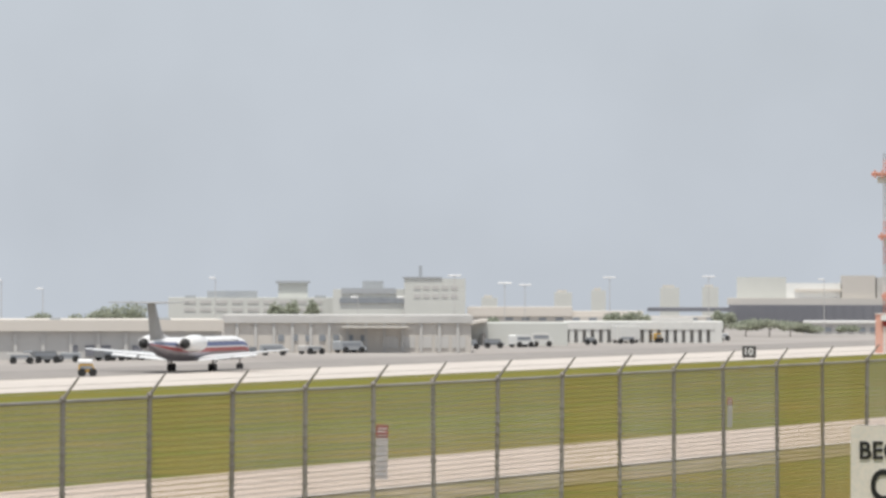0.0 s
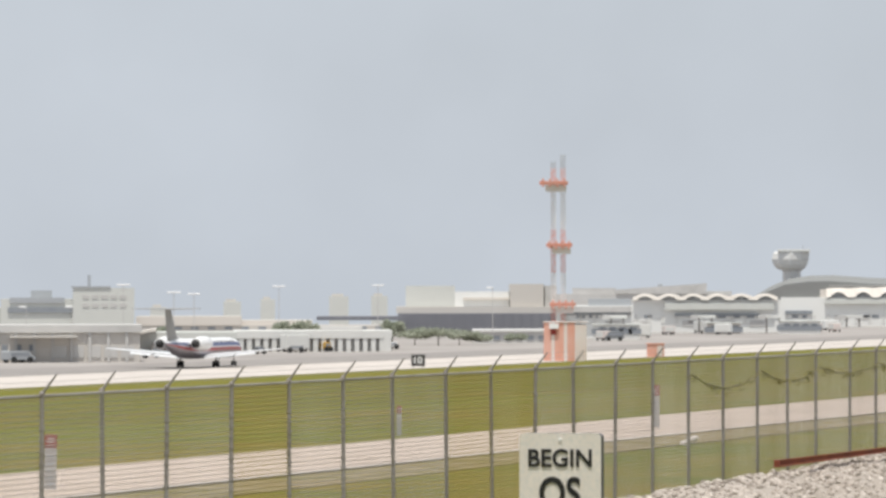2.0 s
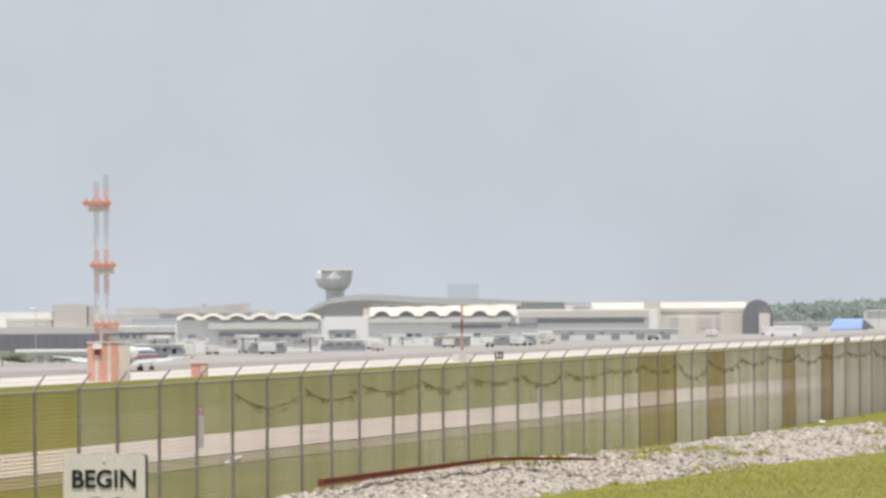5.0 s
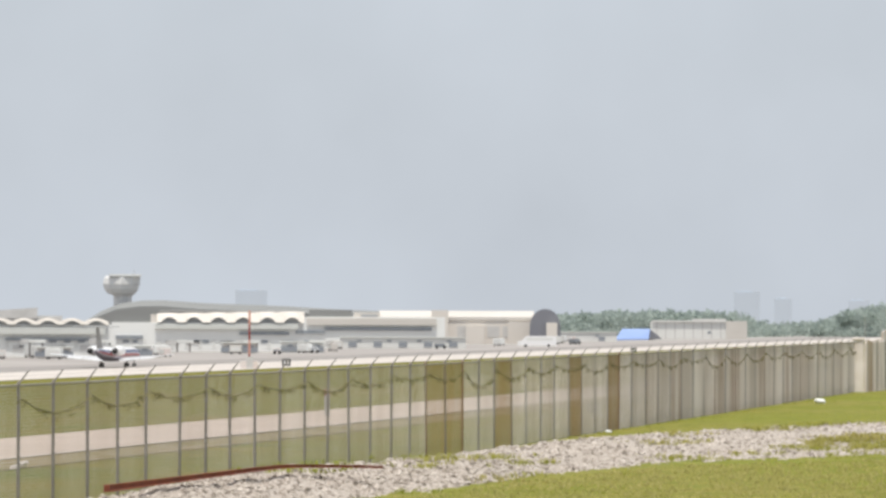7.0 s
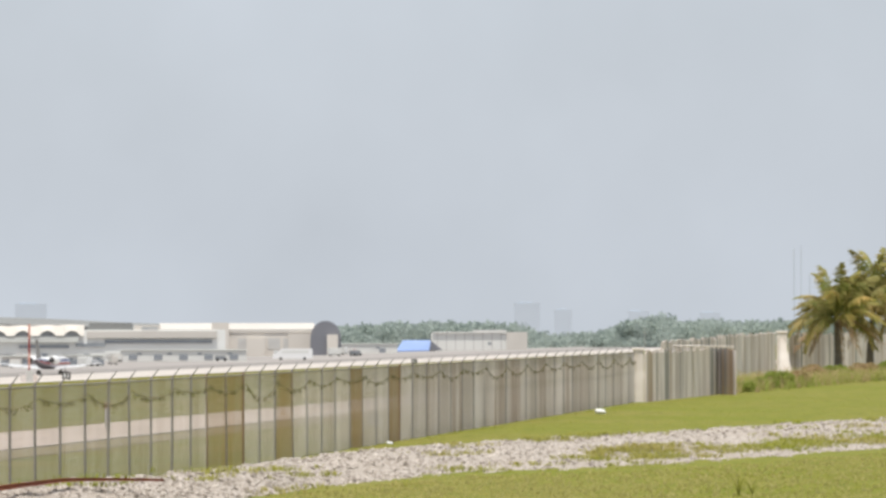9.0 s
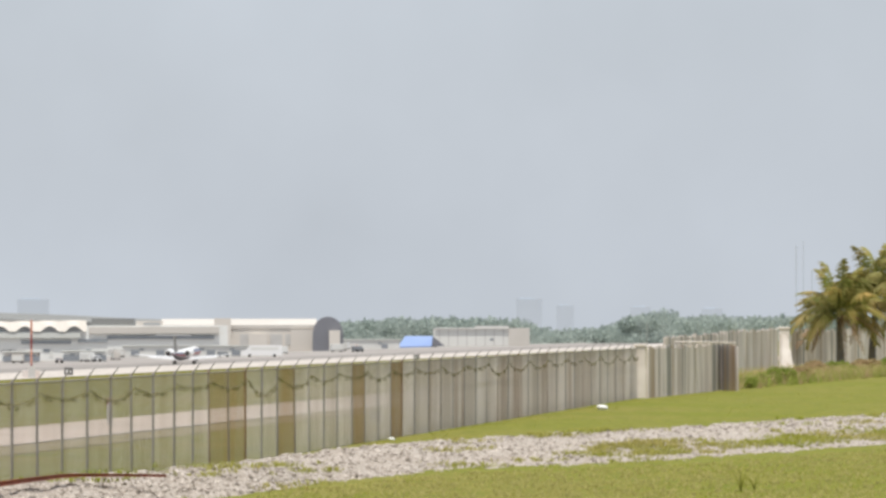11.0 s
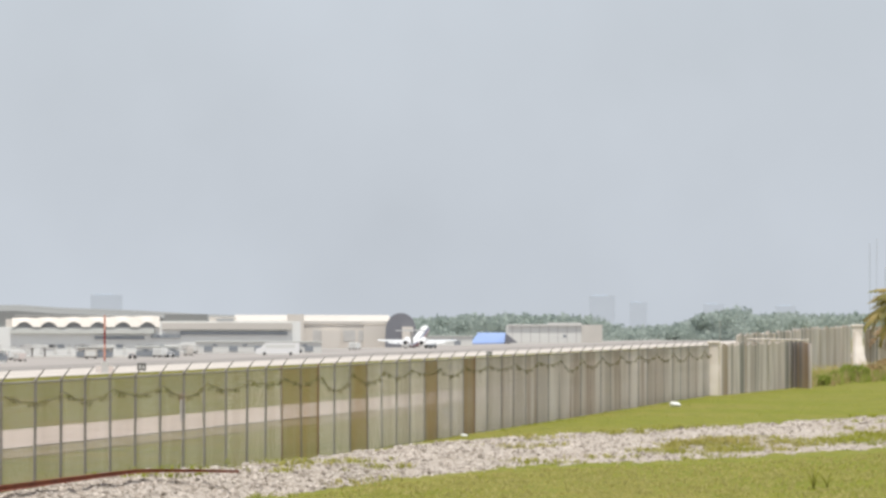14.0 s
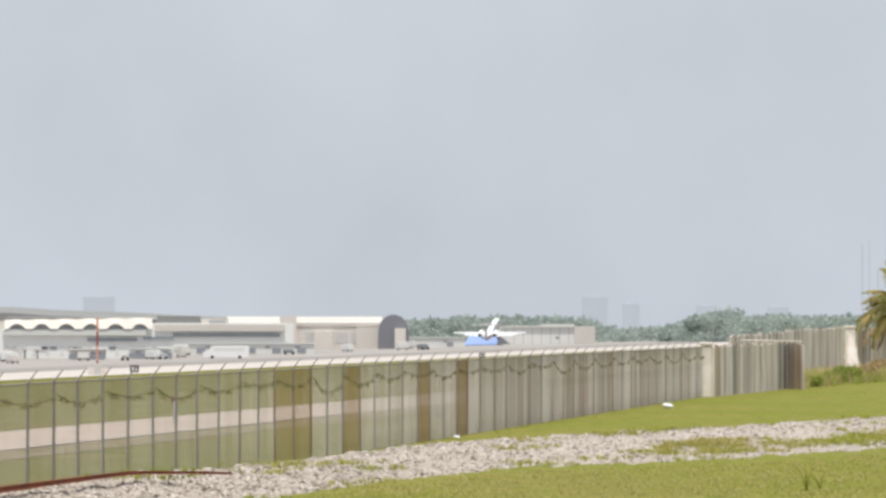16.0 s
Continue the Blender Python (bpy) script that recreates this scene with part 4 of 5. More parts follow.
tree("bush", 13.74, 184, NEAR - 0.1, 1.1, 0.32, HAZED, 0.09, "small dark bush beyond the fence")
# far woods
CANOPY = [(13.0, 8), (13.5, 10.5), (14.4, 12), (15.4, 11), (15.75, 5), (16.4, 7.5), (16.7, 10), (16.97, 15.5), (17.2, 14.5), (17.4, 11), (17.65, 13.5), (18.2, 11.5), (18.7, 12.5), (24, 12)]
clumps = []
for k in range(210):
    b = 13.2 + 10.5 * k / 210 + 0.04 * rng.random()
    r = 2000 + 500 * rng.random()
    (b0, h0), (b1, h1) = next(p for p in zip(CANOPY, CANOPY[1:]) if p[1][0] >= b)
    top = (h0 + (h1 - h0) * (b - b0) / (b1 - b0)) * (0.86 + 0.2 * rng.random())
    c = at(b, r)
    wide = 5 + 4 * rng.random()
    clumps.append(((c.x, c.y, top - 4.5), (wide, wide, 4.2), 200))
    for j in range(3):
        clumps.append(((c.x + rng.normal() * 9, c.y + rng.normal() * 9, -6 + (top + 2) * j / 3), (10, 10, 4.0), 130))
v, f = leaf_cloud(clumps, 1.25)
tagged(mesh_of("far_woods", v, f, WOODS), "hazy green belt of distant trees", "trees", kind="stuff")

# ---- ballast bank with its stones ----
BANK = [(-12, 44, 30), (-4, 50, 34), (0, 55, 40), (4, 70, 55), (6.1, 82, 66), (7.9, 94, 80), (10.04, 112.6, 99), (10.99, 116, 106.5), (12.06, 123, 113), (13.41, 137.8, 124), (14.76, 148, 133), (17.22, 164, 139), (19.82, 189, 157), (24, 220, 178)]


def bank_at(b, f):
    """Across the bank: f = 0 at the near foot, 1 at the far crest, over 1 down its back."""
    for (b0, r0, n0), (b1, r1, n1) in zip(BANK, BANK[1:]):
        if b <= b1:
            break
    s = min(1.0, max(0.0, (b - b0) / (b1 - b0)))
    far, near = r0 + (r1 - r0) * s, n0 + (n1 - n0) * s
    wob = 1.2 * noise.noise((b * 2.3, 0.5, 0)) + 0.6 * noise.noise((b * 7, 3.5, 0))
    r = near + wob * (1 - min(f, 1)) + (far - near) * f
    if f <= 1:
        z = NEAR - 0.06 + 0.62 * smooth(0.0, 0.9, f)
    else:
        z = NEAR + 0.56 - 0.9 * smooth(1.0, 1.18, f)
    z += (0.10 * noise.noise((b * 4, f * 5, 1)) + 0.05 * noise.noise((b * 13, f * 11, 2))) * smooth(0, 0.15, f)
    return at(b, r, z)


FS = [k / 14 for k in range(15)] + [1.05, 1.12, 1.2]
BS = [-12 + 36 * k / 420 for k in range(421)]
verts = [bank_at(b, f) for b in BS for f in FS]
nf = len(FS)
faces = [(j * nf + i, j * nf + i + 1, (j + 1) * nf + i + 1, (j + 1) * nf + i) for j in range(len(BS) - 1) for i in range(nf - 1)]
bank = mesh_of("ballast_bank", verts, faces, GRAVEL)
for p in bank.data.polygons:
    p.use_smooth = True
tagged(bank, "pale crushed-stone railway ballast bank", "gravel", kind="structure")

STONE = bpy.data.materials.new("crushed_stone")
STONE.use_nodes = True
sn, sl = STONE.node_tree.nodes, STONE.node_tree.links
geo = sn.new("ShaderNodeNewGeometry")
ramp = sn.new("ShaderNodeValToRGB")
ramp.color_ramp.elements[0].color, ramp.color_ramp.elements[1].color = (0.20, 0.17, 0.14, 1), (0.62, 0.56, 0.505, 1)
ramp.color_ramp.elements.new(0.45).color = (0.41, 0.36, 0.315, 1)
sl.new(geo.outputs["Random Per Island"], ramp.inputs[0])
sl.new(ramp.outputs[0], sn["Principled BSDF"].inputs["Base Color"])
sn["Principled BSDF"].inputs["Roughness"].default_value = 0.9


def strew(n, lo, hi, size, b0, b1):
    verts, faces = [], []
    base = np.array([(1, 0, 0), (-1, 0, 0), (0, 1, 0), (0, -1, 0), (0, 0, 1), (0, 0, -1)], float)
    tri = [(0, 2, 4), (2, 1, 4), (1, 3, 4), (3, 0, 4), (2, 0, 5), (1, 2, 5), (3, 1, 5), (0, 3, 5)]
    for _ in range(n):
        p = np.array(bank_at(b0 + (b1 - b0) * rng.random(), lo + (hi - lo) * rng.random()))
        s = size * (0.5 + rng.random() ** 2 * 1.6)
        q = base * s * (0.6 + 0.7 * rng.random((6, 3)))
        a = rng.random() * 6.28
        q = q @ np.array(((math.cos(a), -math.sin(a), 0), (math.sin(a), math.cos(a), 0.3), (0, -0.3, 0.55)))
        k = len(verts)
        verts += list(q + p + (0, 0, s * 0.1))
        faces += [(k + i, k + j, k + l) for i, j, l in tri]
    return verts, faces


v, f = strew(30000, 0.0, 1.06, 0.042, 5.0, 21.0)
tagged(mesh_of("ballast_stones", v, f, STONE), "loose pale crushed stones on the ballast bank", "stones", kind="stuff")
v, f = strew(2500, -0.12, 0.1, 0.05, 6.0, 21.0)
tagged(mesh_of("scattered_stones", v, f, STONE), "pale stones scattered in the grass edge", "stones", kind="stuff")


# ---- grass blades ----
def blades(spots, height, mat, name, label, per=5):
    verts, faces = [], []
    for p in spots:
        for _ in range(per):
            a, h = rng.random() * 6.28, height * (0.5 + rng.random())
            q = np.array(p) + (rng.normal() * 0.09, rng.normal() * 0.09, 0)
            u = np.array((math.cos(a), math.sin(a), 0))
            w = np.array((-u[1], u[0], 0)) * 0.018
            lean = u * h * (0.5 + 1.0 * rng.random())
            k = len(verts)
            verts += [q - w, q + w, q + lean * 0.4 + w * 0.8 + (0, 0, h * 0.65), q + lean * 0.4 - w * 0.8 + (0, 0, h * 0.65), q + lean + (0, 0, h)]
            faces += [(k, k + 1, k + 2, k + 3), (k + 3, k + 2, k + 4)]
    return tagged(mesh_of(name, verts, faces, mat), label, "grass", kind="stuff")


near_spots, far_spots, dry_spots, bank_spots = [], [], [], []
for _ in range(17000):
    b, f = 11.0 + 10.5 * rng.random(), -0.05 - 3.3 * rng.random()
    p = bank_at(b, 0)
    d = p.xy.normalized()
    q = p.xy + d * 14 * f
    near_spots.append((q.x, q.y, NEAR - 0.02))
    if rng.random() < 0.25:
        dry_spots.append((q.x + 0.1, q.y, NEAR - 0.02))
for _ in range(7000):
    b = 12.0 + 9 * rng.random()
    p = bank_at(b, 1.15)
    d = p.xy.normalized()
    q = p.xy + d * 170 * rng.random()
    if q.x > -27.0:
        far_spots.append((q.x, q.y, ground_z(q.x, q.y) - 0.02))
for _ in range(420):
    b = 9.6 + 11.4 * rng.random()
    clump = bank_at(b, 0.1 + 0.95 * rng.random())
    if (b > 16.2 and rng.random() < 0.55) or rng.random() < 0.14:
        f = 0.32 + 0.2 * rng.random() if b > 16.2 and rng.random() < 0.8 else 0.1 + 0.95 * rng.random()
        clump = bank_at(b, f)
        for _ in range(14):
            bank_spots.append((clump.x + rng.normal() * 0.5, clump.y + rng.normal() * 0.9, clump.z))
for p in POSTS[10:]:
    for _ in range(10):
        far_spots.append((p.x + 0.3 * rng.normal(), p.y + 2.0 * rng.normal(), NEAR))
blades(near_spots, 0.065, BLADE, "near_grass", "rough bright green grass before the ballast")
blades(dry_spots, 0.11, BLADE_DRY, "dry_grass", "dry straw-coloured grass stalks")
blades(far_spots, 0.07, BLADE, "verge_grass", "mown bright green grass by the fence")
blades(bank_spots, 0.11, BLADE, "ballast_weeds", "green weeds growing through the ballast", 6)


def weed(b, r, height, n, seed):
    rnd = random.Random(seed)
    p = at(b, r, NEAR)
    ob = thing("tall_weed", pose(p.x, p.y, NEAR), "tall bright green weed with arching leaves", "plant", "tall weeds")
    for k in range(n):
        bm = bmesh.new()
        a, h = rnd.uniform(0, 6.28), height * rnd.uniform(0.7, 1.1)
        u = Vector((math.cos(a), math.sin(a), 0))
        side = Vector((-u.y, u.x, 0))
        prev = None
        for j in range(9):
            s = j / 8
            c = u * h * 0.75 * s ** 1.4 + Vector((0, 0, h * (1.35 * s - 0.6 * s * s)))
            w = side * 0.022 * (1 - s) + side * 0.003
            ring = [bm.verts.new(c - w), bm.verts.new(c + Vector((0, 0, -0.008))), bm.verts.new(c + w)]
            if prev:
                bm.faces.new((prev[0], prev[1], ring[1], ring[0]))
                bm.faces.new((prev[1], prev[2], ring[2], ring[1]))
            prev = ring
        part("leaf", bm, BLADE, ob)
    return ob


weed(18.06, 117, 0.95, 9, 1)
weed(18.22, 118, 0.7, 7, 2)
weed(14.1, 122, 0.5, 6, 3)
weed(16.5, 262, 1.0, 8, 4)
weed(15.05, 205, 0.9, 5, 5)

# ---- rusty rail on the bank ----
rail = thing("rusty_rail", Matrix(), "rusty brown loose rail lying along the ballast", "rail")
pts = []
for b in [7.92 + 3.3 * k / 24 for k in range(25)]:
    el = 2.10 - 0.137 * (min(b, 10.05) - 7.92) - 0.032 * smooth(9.9, 10.9, b)
    pts.append(at(b, 3.42 / math.tan(radians(el)), EYE - 3.42))
bm = bmesh.new()
prof = [(-0.07, -0.02), (0.07, -0.02), (0.07, 0.0), (0.012, 0.02), (0.012, 0.12), (0.036, 0.13), (0.036, 0.165), (-0.036, 0.165), (-0.036, 0.13), (-0.012, 0.12), (-0.012, 0.02), (-0.07, 0.0)]
prev = None
for k, p in enumerate(pts):
    d = (pts[min(k + 1, 24)] - pts[max(k - 1, 0)]).normalized()
    sd = Vector((d.y, -d.x, 0))
    ring = [bm.verts.new(p + sd * u + Vector((0, 0, w * 0.75 * (1 - 0.6 * k / 24) - 0.01 - 0.08 * smooth(12, 24, k)))) for u, w in prof]
    if prev:
        for i in range(12):
            bm.faces.new((prev[i], prev[(i + 1) % 12], ring[(i + 1) % 12], ring[i]))
    else:
        bm.faces.new(ring)
    prev = ring
bm.faces.new(prev[::-1])
bmesh.ops.recalc_face_normals(bm, faces=bm.faces)
part("rail_length", bm, RUST, rail)
p = pts[0]
part("end_plate", boxed(-0.06, 0.06, -0.2, 0.1, -0.02, 0.12), RUST, rail, "rusty joint plate").matrix_basis = pose(p.x + 0.02, p.y, p.z, 0, 0, 14)

# ---- railway sign ----
SIGN_FACE = material("sign_face", (0.77, 0.71, 0.65), 0.5, second=(0.68, 0.625, 0.565), scale=3.0, third=(0.63, 0.61, 0.57), fine=30)
SIGN_EDGE = material("sign_edge", (0.09, 0.09, 0.10), 0.6)
BLACK = material("black_letters", (0.012, 0.012, 0.012), 0.6)


def rounded(w, h, rad, depth):
    """A plate with rounded corners in the x-z plane; its face looks along -y."""
    bm = bmesh.new()
    out = []
    for cx, cz, a0 in ((w / 2 - rad, h - rad, 0), (-w / 2 + rad, h - rad, 90), (-w / 2 + rad, rad, 180), (w / 2 - rad, rad, 270)):
        for k in range(6):
            a = radians(a0 + 18 * k)
            out.append((cx + rad * math.cos(a), cz + rad * math.sin(a)))
    f = [bm.verts.new((x, 0, z)) for x, z in out]
    b = [bm.verts.new((x, depth, z)) for x, z in out]
    bm.faces.new(f[::-1])
    bm.faces.new(b)
    for i in range(len(out)):
        bm.faces.new((f[i], f[(i + 1) % len(out)], b[(i + 1) % len(out)], b[i]))
    bmesh.ops.recalc_face_normals(bm, faces=bm.faces)
    return bm


def letters(text, width, height, z, parent, mat, x=0.0, y=-0.006, bold=0.02):
    """Words in the built-in font, stretched to a width and a capital height."""
    cu = bpy.data.curves.new("letters", "FONT")
    cu.body, cu.align_x, cu.offset, cu.extrude = text, "CENTER", bold, 0.002
    tmp = new("letters", cu)
    bpy.context.view_layer.update()
    me = bpy.data.meshes.new_from_object(tmp.evaluated_get(bpy.context.evaluated_depsgraph_get()))
    bpy.data.objects.remove(tmp)
    co = np.array([v.co[:] for v in me.vertices])
    lo, hi = co.min(0), co.max(0)
    for v in me.vertices:
        v.co = (x + (v.co.x - (lo[0] + hi[0]) / 2) / (hi[0] - lo[0]) * width, y - v.co.z, z + (v.co.y - lo[1]) / (hi[1] - lo[1]) * height)
    me.materials.clear()
    me.materials.append(mat)
    ob = new("lettering", me)
    ob.parent = parent
    return ob


sp = at(5.35, 35.5)
stop = EYE - 35.5 * math.tan(radians(1.712))
sign = thing("railway_sign", pose(sp.x, sp.y, NEAR, 0, 0, TURN - 5.35 - 9), "white railway sign lettered BEGIN OS on a steel post", "sign")
sz = stop - NEAR - 0.76
plate = part("plate", rounded(0.61, 0.76, 0.035, 0.012), SIGN_FACE, sign, "weathered white sign plate")
plate.matrix_basis = Matrix.Translation((0, 0, sz))
part("backing", rounded(0.61, 0.76, 0.035, 0.10), SIGN_EDGE, plate, "dark backing of the plate").matrix_basis = Matrix.Translation((0.006, 0.013, 0))
letters("BEGIN", 0.475, 0.135, 0.76 - 0.115 - 0.135, plate, BLACK, bold=0.022)
letters("OS", 0.31, 0.24, 0.76 - 0.32 - 0.24, plate, BLACK, bold=0.022)
part("bolt", rod(bmesh.new(), (0, -0.008, 0.715), (0, 0.0, 0.715), 0.012), WHITE, plate)
part("post", boxed(-0.03, 0.03, 0.116, 0.17, -0.4, sz + 0.74), STEEL, sign)

# ---- gate pillar, panel fence and the old wall beyond ----
CONC = material("weathered_concrete", (0.79, 0.71, 0.675), 0.9, second=(0.34, 0.27, 0.225), scale=0.55, mix=0.4, third=(0.56, 0.50, 0.47), fine=1.6, bump=0.3, stretch=(1, 1, 0.22), vary=0.12, coords="World")
CONC_PALE = material("pale_concrete_post", (0.84, 0.77, 0.725), 0.9, second=(0.64, 0.56, 0.50), scale=0.8, bump=0.2)
CONC_BROWN = material("rust_streaked_concrete", (0.36, 0.26, 0.18), 0.9, second=(0.50, 0.42, 0.35), scale=0.8, stretch=(1, 1, 0.12), coords="World")
CONC_DARK = material("stained_concrete", (0.24, 0.225, 0.21), 0.9, second=(0.36, 0.335, 0.31), scale=0.6, stretch=(1, 1, 0.3), coords="World")
c = at(16.87, 262)
pil = thing("gate_pillar", pose(c.x, c.y, NEAR - 0.3, 0, 0, TURN - 16.87), "pale concrete fence pillar with a flat cap", "pillar")
part("shaft", boxed(-0.30, 0.30, -0.3, 0.3, -0.2, 3.15, 0.03), CONC_PALE, pil)
part("cap", boxed(-0.36, 0.36, -0.36, 0.36, 3.15, 3.3, 0.03), CONC_PALE, pil)


def panel_wall(name, ends, tops, bottoms, label, width, stain, marked=()):
    """A wall of upright boards between two ends."""
    ob = thing(name, Matrix(), label, "wall")
    a, b = ends
    d = b - a
    n = max(2, round(d.length / width))
    me = {}
    for k in range(n):
        f = (k + 0.5) / n
        p = a + d * f
        h = tops[0] + (tops[1] - tops[0]) * f - (bottoms[0] + (bottoms[1] - bottoms[0]) * f)
        z0 = bottoms[0] + (bottoms[1] - bottoms[0]) * f
        key = round(h, 1)
        mat = random.choice((CONC_DARK, CONC_DARK, CONC_BROWN)) if random.random() < stain else CONC
        for f0, stained in marked:
            if abs(f - f0) < 0.03:
                mat = stained
        if (key, mat) not in me:
            q = part("board", boxed(-d.length / n / 2 + 0.012, d.length / n / 2 - 0.012, -0.05, 0.05, -0.4, h, 0.012), mat, ob)
            me[(key, mat)] = q.data
        else:
            q = new("board", me[(key, mat)])
            q.parent = ob
        q.matrix_basis = pose(p.x, p.y, z0 + random.uniform(-0.16, 0.1), 0, random.uniform(-0.7, 0.7), math.degrees(math.atan2(d.y, d.x)) + random.uniform(-1.5, 1.5))
    return ob


g = EYE - 262 * math.tan(radians(0.92))
panel_wall("panel_fence", (at(16.95, 262), at(17.82, 292)), (7.27, 7.3), (NEAR - 0.2, NEAR), "stained grey concrete panel fence beside the pillar", 0.36, 0.06, ((0.05, CONC_BROWN), (0.27, CONC_DARK), (0.9, CONC_DARK), (0.97, CONC_DARK)))
panel_wall("panel_fence", (at(17.82, 292), at(18.03, 290)), (7.3, 7.28), (NEAR, NEAR), "dark stained end of the concrete panel fence", 0.27, 0.75)
pipe = part("loose_pipe", rod(bmesh.new(), at(17.28, 276, 7.5), at(18.0, 289, 7.38), 0.055), CONC)
tagged(pipe, "weathered pipe lying along the concrete panel fence top", "pipe")
panel_wall("old_wall", (at(17.15, 312), at(18.5, 395)), (7.65, 8.1), (4.0, 4.6), "old stained concrete boundary wall", 0.7, 0.13)
panel_wall("old_wall", (at(18.66, 405), at(21.2, 520)), (8.0, 7.7), (4.6, 4.8), "old stained concrete boundary wall", 0.7, 0.13)
c = at(18.58, 399)
pil = thing("wall_pillar", pose(c.x, c.y, 4.5, 0, 0, TURN - 18.6), "pale weathered pillar in the old wall", "pillar")
part("shaft", boxed(-0.45, 0.45, -0.3, 0.3, -0.2, 3.55, 0.04), CONC_PALE, pil)
part("cap", boxed(-0.52, 0.52, -0.36, 0.36, 3.55, 3.75, 0.04), CONC_PALE, pil)
part("buttress", foil([((-0.3, -0.9, -0.2), (0.9, -0.9, -0.2), 0.3, (0, 1, 0)), ((-0.2, -0.2, 3.3), (0.2, -0.2, 3.3), 0.1, (0, 1, 0))], 0.1), CONC_PALE, pil)

stalks, stalks_dry = [], []
for _ in range(1500):
    b = 18.06 + 2.6 * rng.random()
    p = at(b, 293 + 27 * (b - 18) + 40 * rng.random())
    (stalks if rng.random() < 0.55 else stalks_dry).append((p.x, p.y, ground_z(p.x, p.y) - 0.05))
blades(stalks, 0.7, LEAF, "tall_grass", "tall rank green grass by the old wall", 6)
blades(stalks_dry, 0.8, LEAF_DRY, "dry_stalks", "tall dry brown stalks by the old wall", 6)

# ---- sagging vine cable along the fence ----
VINE_LEAF = material("vine_leaf", (0.15, 0.145, 0.06), 0.85, second=(0.22, 0.18, 0.09), scale=1.0, thin=0.4)
CABLE = material("dark_vine", (0.17, 0.16, 0.075), 0.9, second=(0.22, 0.18, 0.09), scale=1.0)
cable = thing("vine_cable", Matrix(), "dark vine-grown cable sagging along the fence", "cable")
for i in range(20, len(POSTS) - 1, 2):
    p, q = POSTS[i], POSTS[min(i + 2, len(POSTS) - 1)]
    sag = 0.1 + 0.4 * random.random()
    verts, pairs = [], []
    for k in range(13):
        s = k / 12
        pos = p + (q - p) * s
        pairs.append(Vector((pos.x + 0.09, pos.y, NEAR + POST_H - 0.30 - sag * 4 * s * (1 - s) + 0.05 * noise.noise((i, s * 9, 0)))))
    bm = bmesh.new()
    for a, b in zip(pairs, pairs[1:]):
        rod(bm, a, b + (b - a) * 0.1, 0.014, n=6)
    part("cable_span", bm, CABLE, cable)
    for k in range(6):
        pos = pairs[2 * k + random.randrange(0, 2)]
        v, f = leaf_cloud([((pos.x, pos.y, pos.z - 0.05), (0.04, 0.4, 0.09), 18)], 0.035)
        mesh_of("leaf_tuft", v, f, VINE_LEAF, cable)["kind"] = "stuff"


# ---- things on the airfield ----
def marker_post(b, r, z0, w, h, seed, group="marker posts"):
    p = at(b, r)
    ob = thing("marker_post", pose(p.x, p.y, z0, 0, random.uniform(-1, 1), TURN - b), "white marker post with a red top panel by the road", "marker post", group)
    part("panel", boxed(-w / 2, w / 2, -0.03, 0.03, -0.2, h * 0.76, 0.01), POST_GREY, ob)
    top = part("top_panel", boxed(-w / 2 - 0.003, w / 2 + 0.003, -0.034, 0.034, h * 0.76, h, 0.01), SIGN_RED, ob, "red top panel")
    for k in range(3):
        part("bar", boxed(-w * 0.32, w * 0.32, -0.043, -0.035, h * (0.80 + 0.06 * k), h * (0.815 + 0.06 * k)), WHITE, top)
    for k in range(5):
        part("bar", boxed(-w * 0.2, w * 0.2, -0.04, -0.031, h * (0.1 + 0.12 * k), h * (0.135 + 0.12 * k)), GREY_ROOF, ob)
    return ob


POST_GREY = material("marker_grey", (0.46, 0.45, 0.45), 0.6, second=(0.38, 0.37, 0.37), scale=3)
SIGN_RED = material("sign_red", (0.30, 0.035, 0.028), 0.6, second=(0.22, 0.05, 0.04), scale=4)
marker_post(-0.72, 99.5, NEAR, 0.25, 1.17, 1)
marker_post(6.49, 143, NEAR, 0.24, 1.3, 2)
marker_post(3.43, 136, NEAR, 0.14, 0.85, 3)
marker_post(10.55, 196, NEAR, 0.22, 1.1, 4)


def board(b, r, text, w, h):
    p = at(b, r)
    ob = thing("distance_board", pose(p.x, p.y, 0.0, 0, 0, TURN - b), "dark runway distance board with white figures" if text else "dark runway distance board on short legs", "sign", "distance boards")
    f = part("board", boxed(-w / 2, w / 2, -0.1, 0.1, 0.25, h, 0.02), JET_DARK, ob)
    if text:
        letters(text, w * 0.6, h * 0.5, h * 0.36, f, WHITE, y=-0.108, bold=0.02)
    else:
        for s in (-1, 1):
            part("bar", boxed(s * w * 0.2 - 0.12, s * w * 0.2 + 0.12, -0.11, -0.101, h * 0.35, h * 0.85), WHITE, f)
    for s in (-1, 1):
        part("leg", boxed(s * w * 0.35 - 0.05, s * w * 0.35 + 0.05, -0.05, 0.05, -0.1, 0.25), STEEL, ob)


board(3.66, 527, "10", 1.5, 1.5)
board(10.06, 785, "", 1.4, 1.4)
board(14.2, 1100, "", 1.3, 1.3)

# aerial mast with its shelter
c = at(5.42, 582)
mast = thing("antenna_mast", pose(c.x, c.y, 0, 0, 0, TURN - 5.42), "red and white twin lattice antenna mast behind a shelter", "antenna mast")
MAST_WHITE = material("mast_white", (0.72, 0.71, 0.70), 0.6, second=(0.65, 0.62, 0.6), scale=0.5)


def mz(el):
    return EYE + 582 * math.tan(radians(el))


def mx(b):
    return 582 * math.tan(radians(b - 5.42))


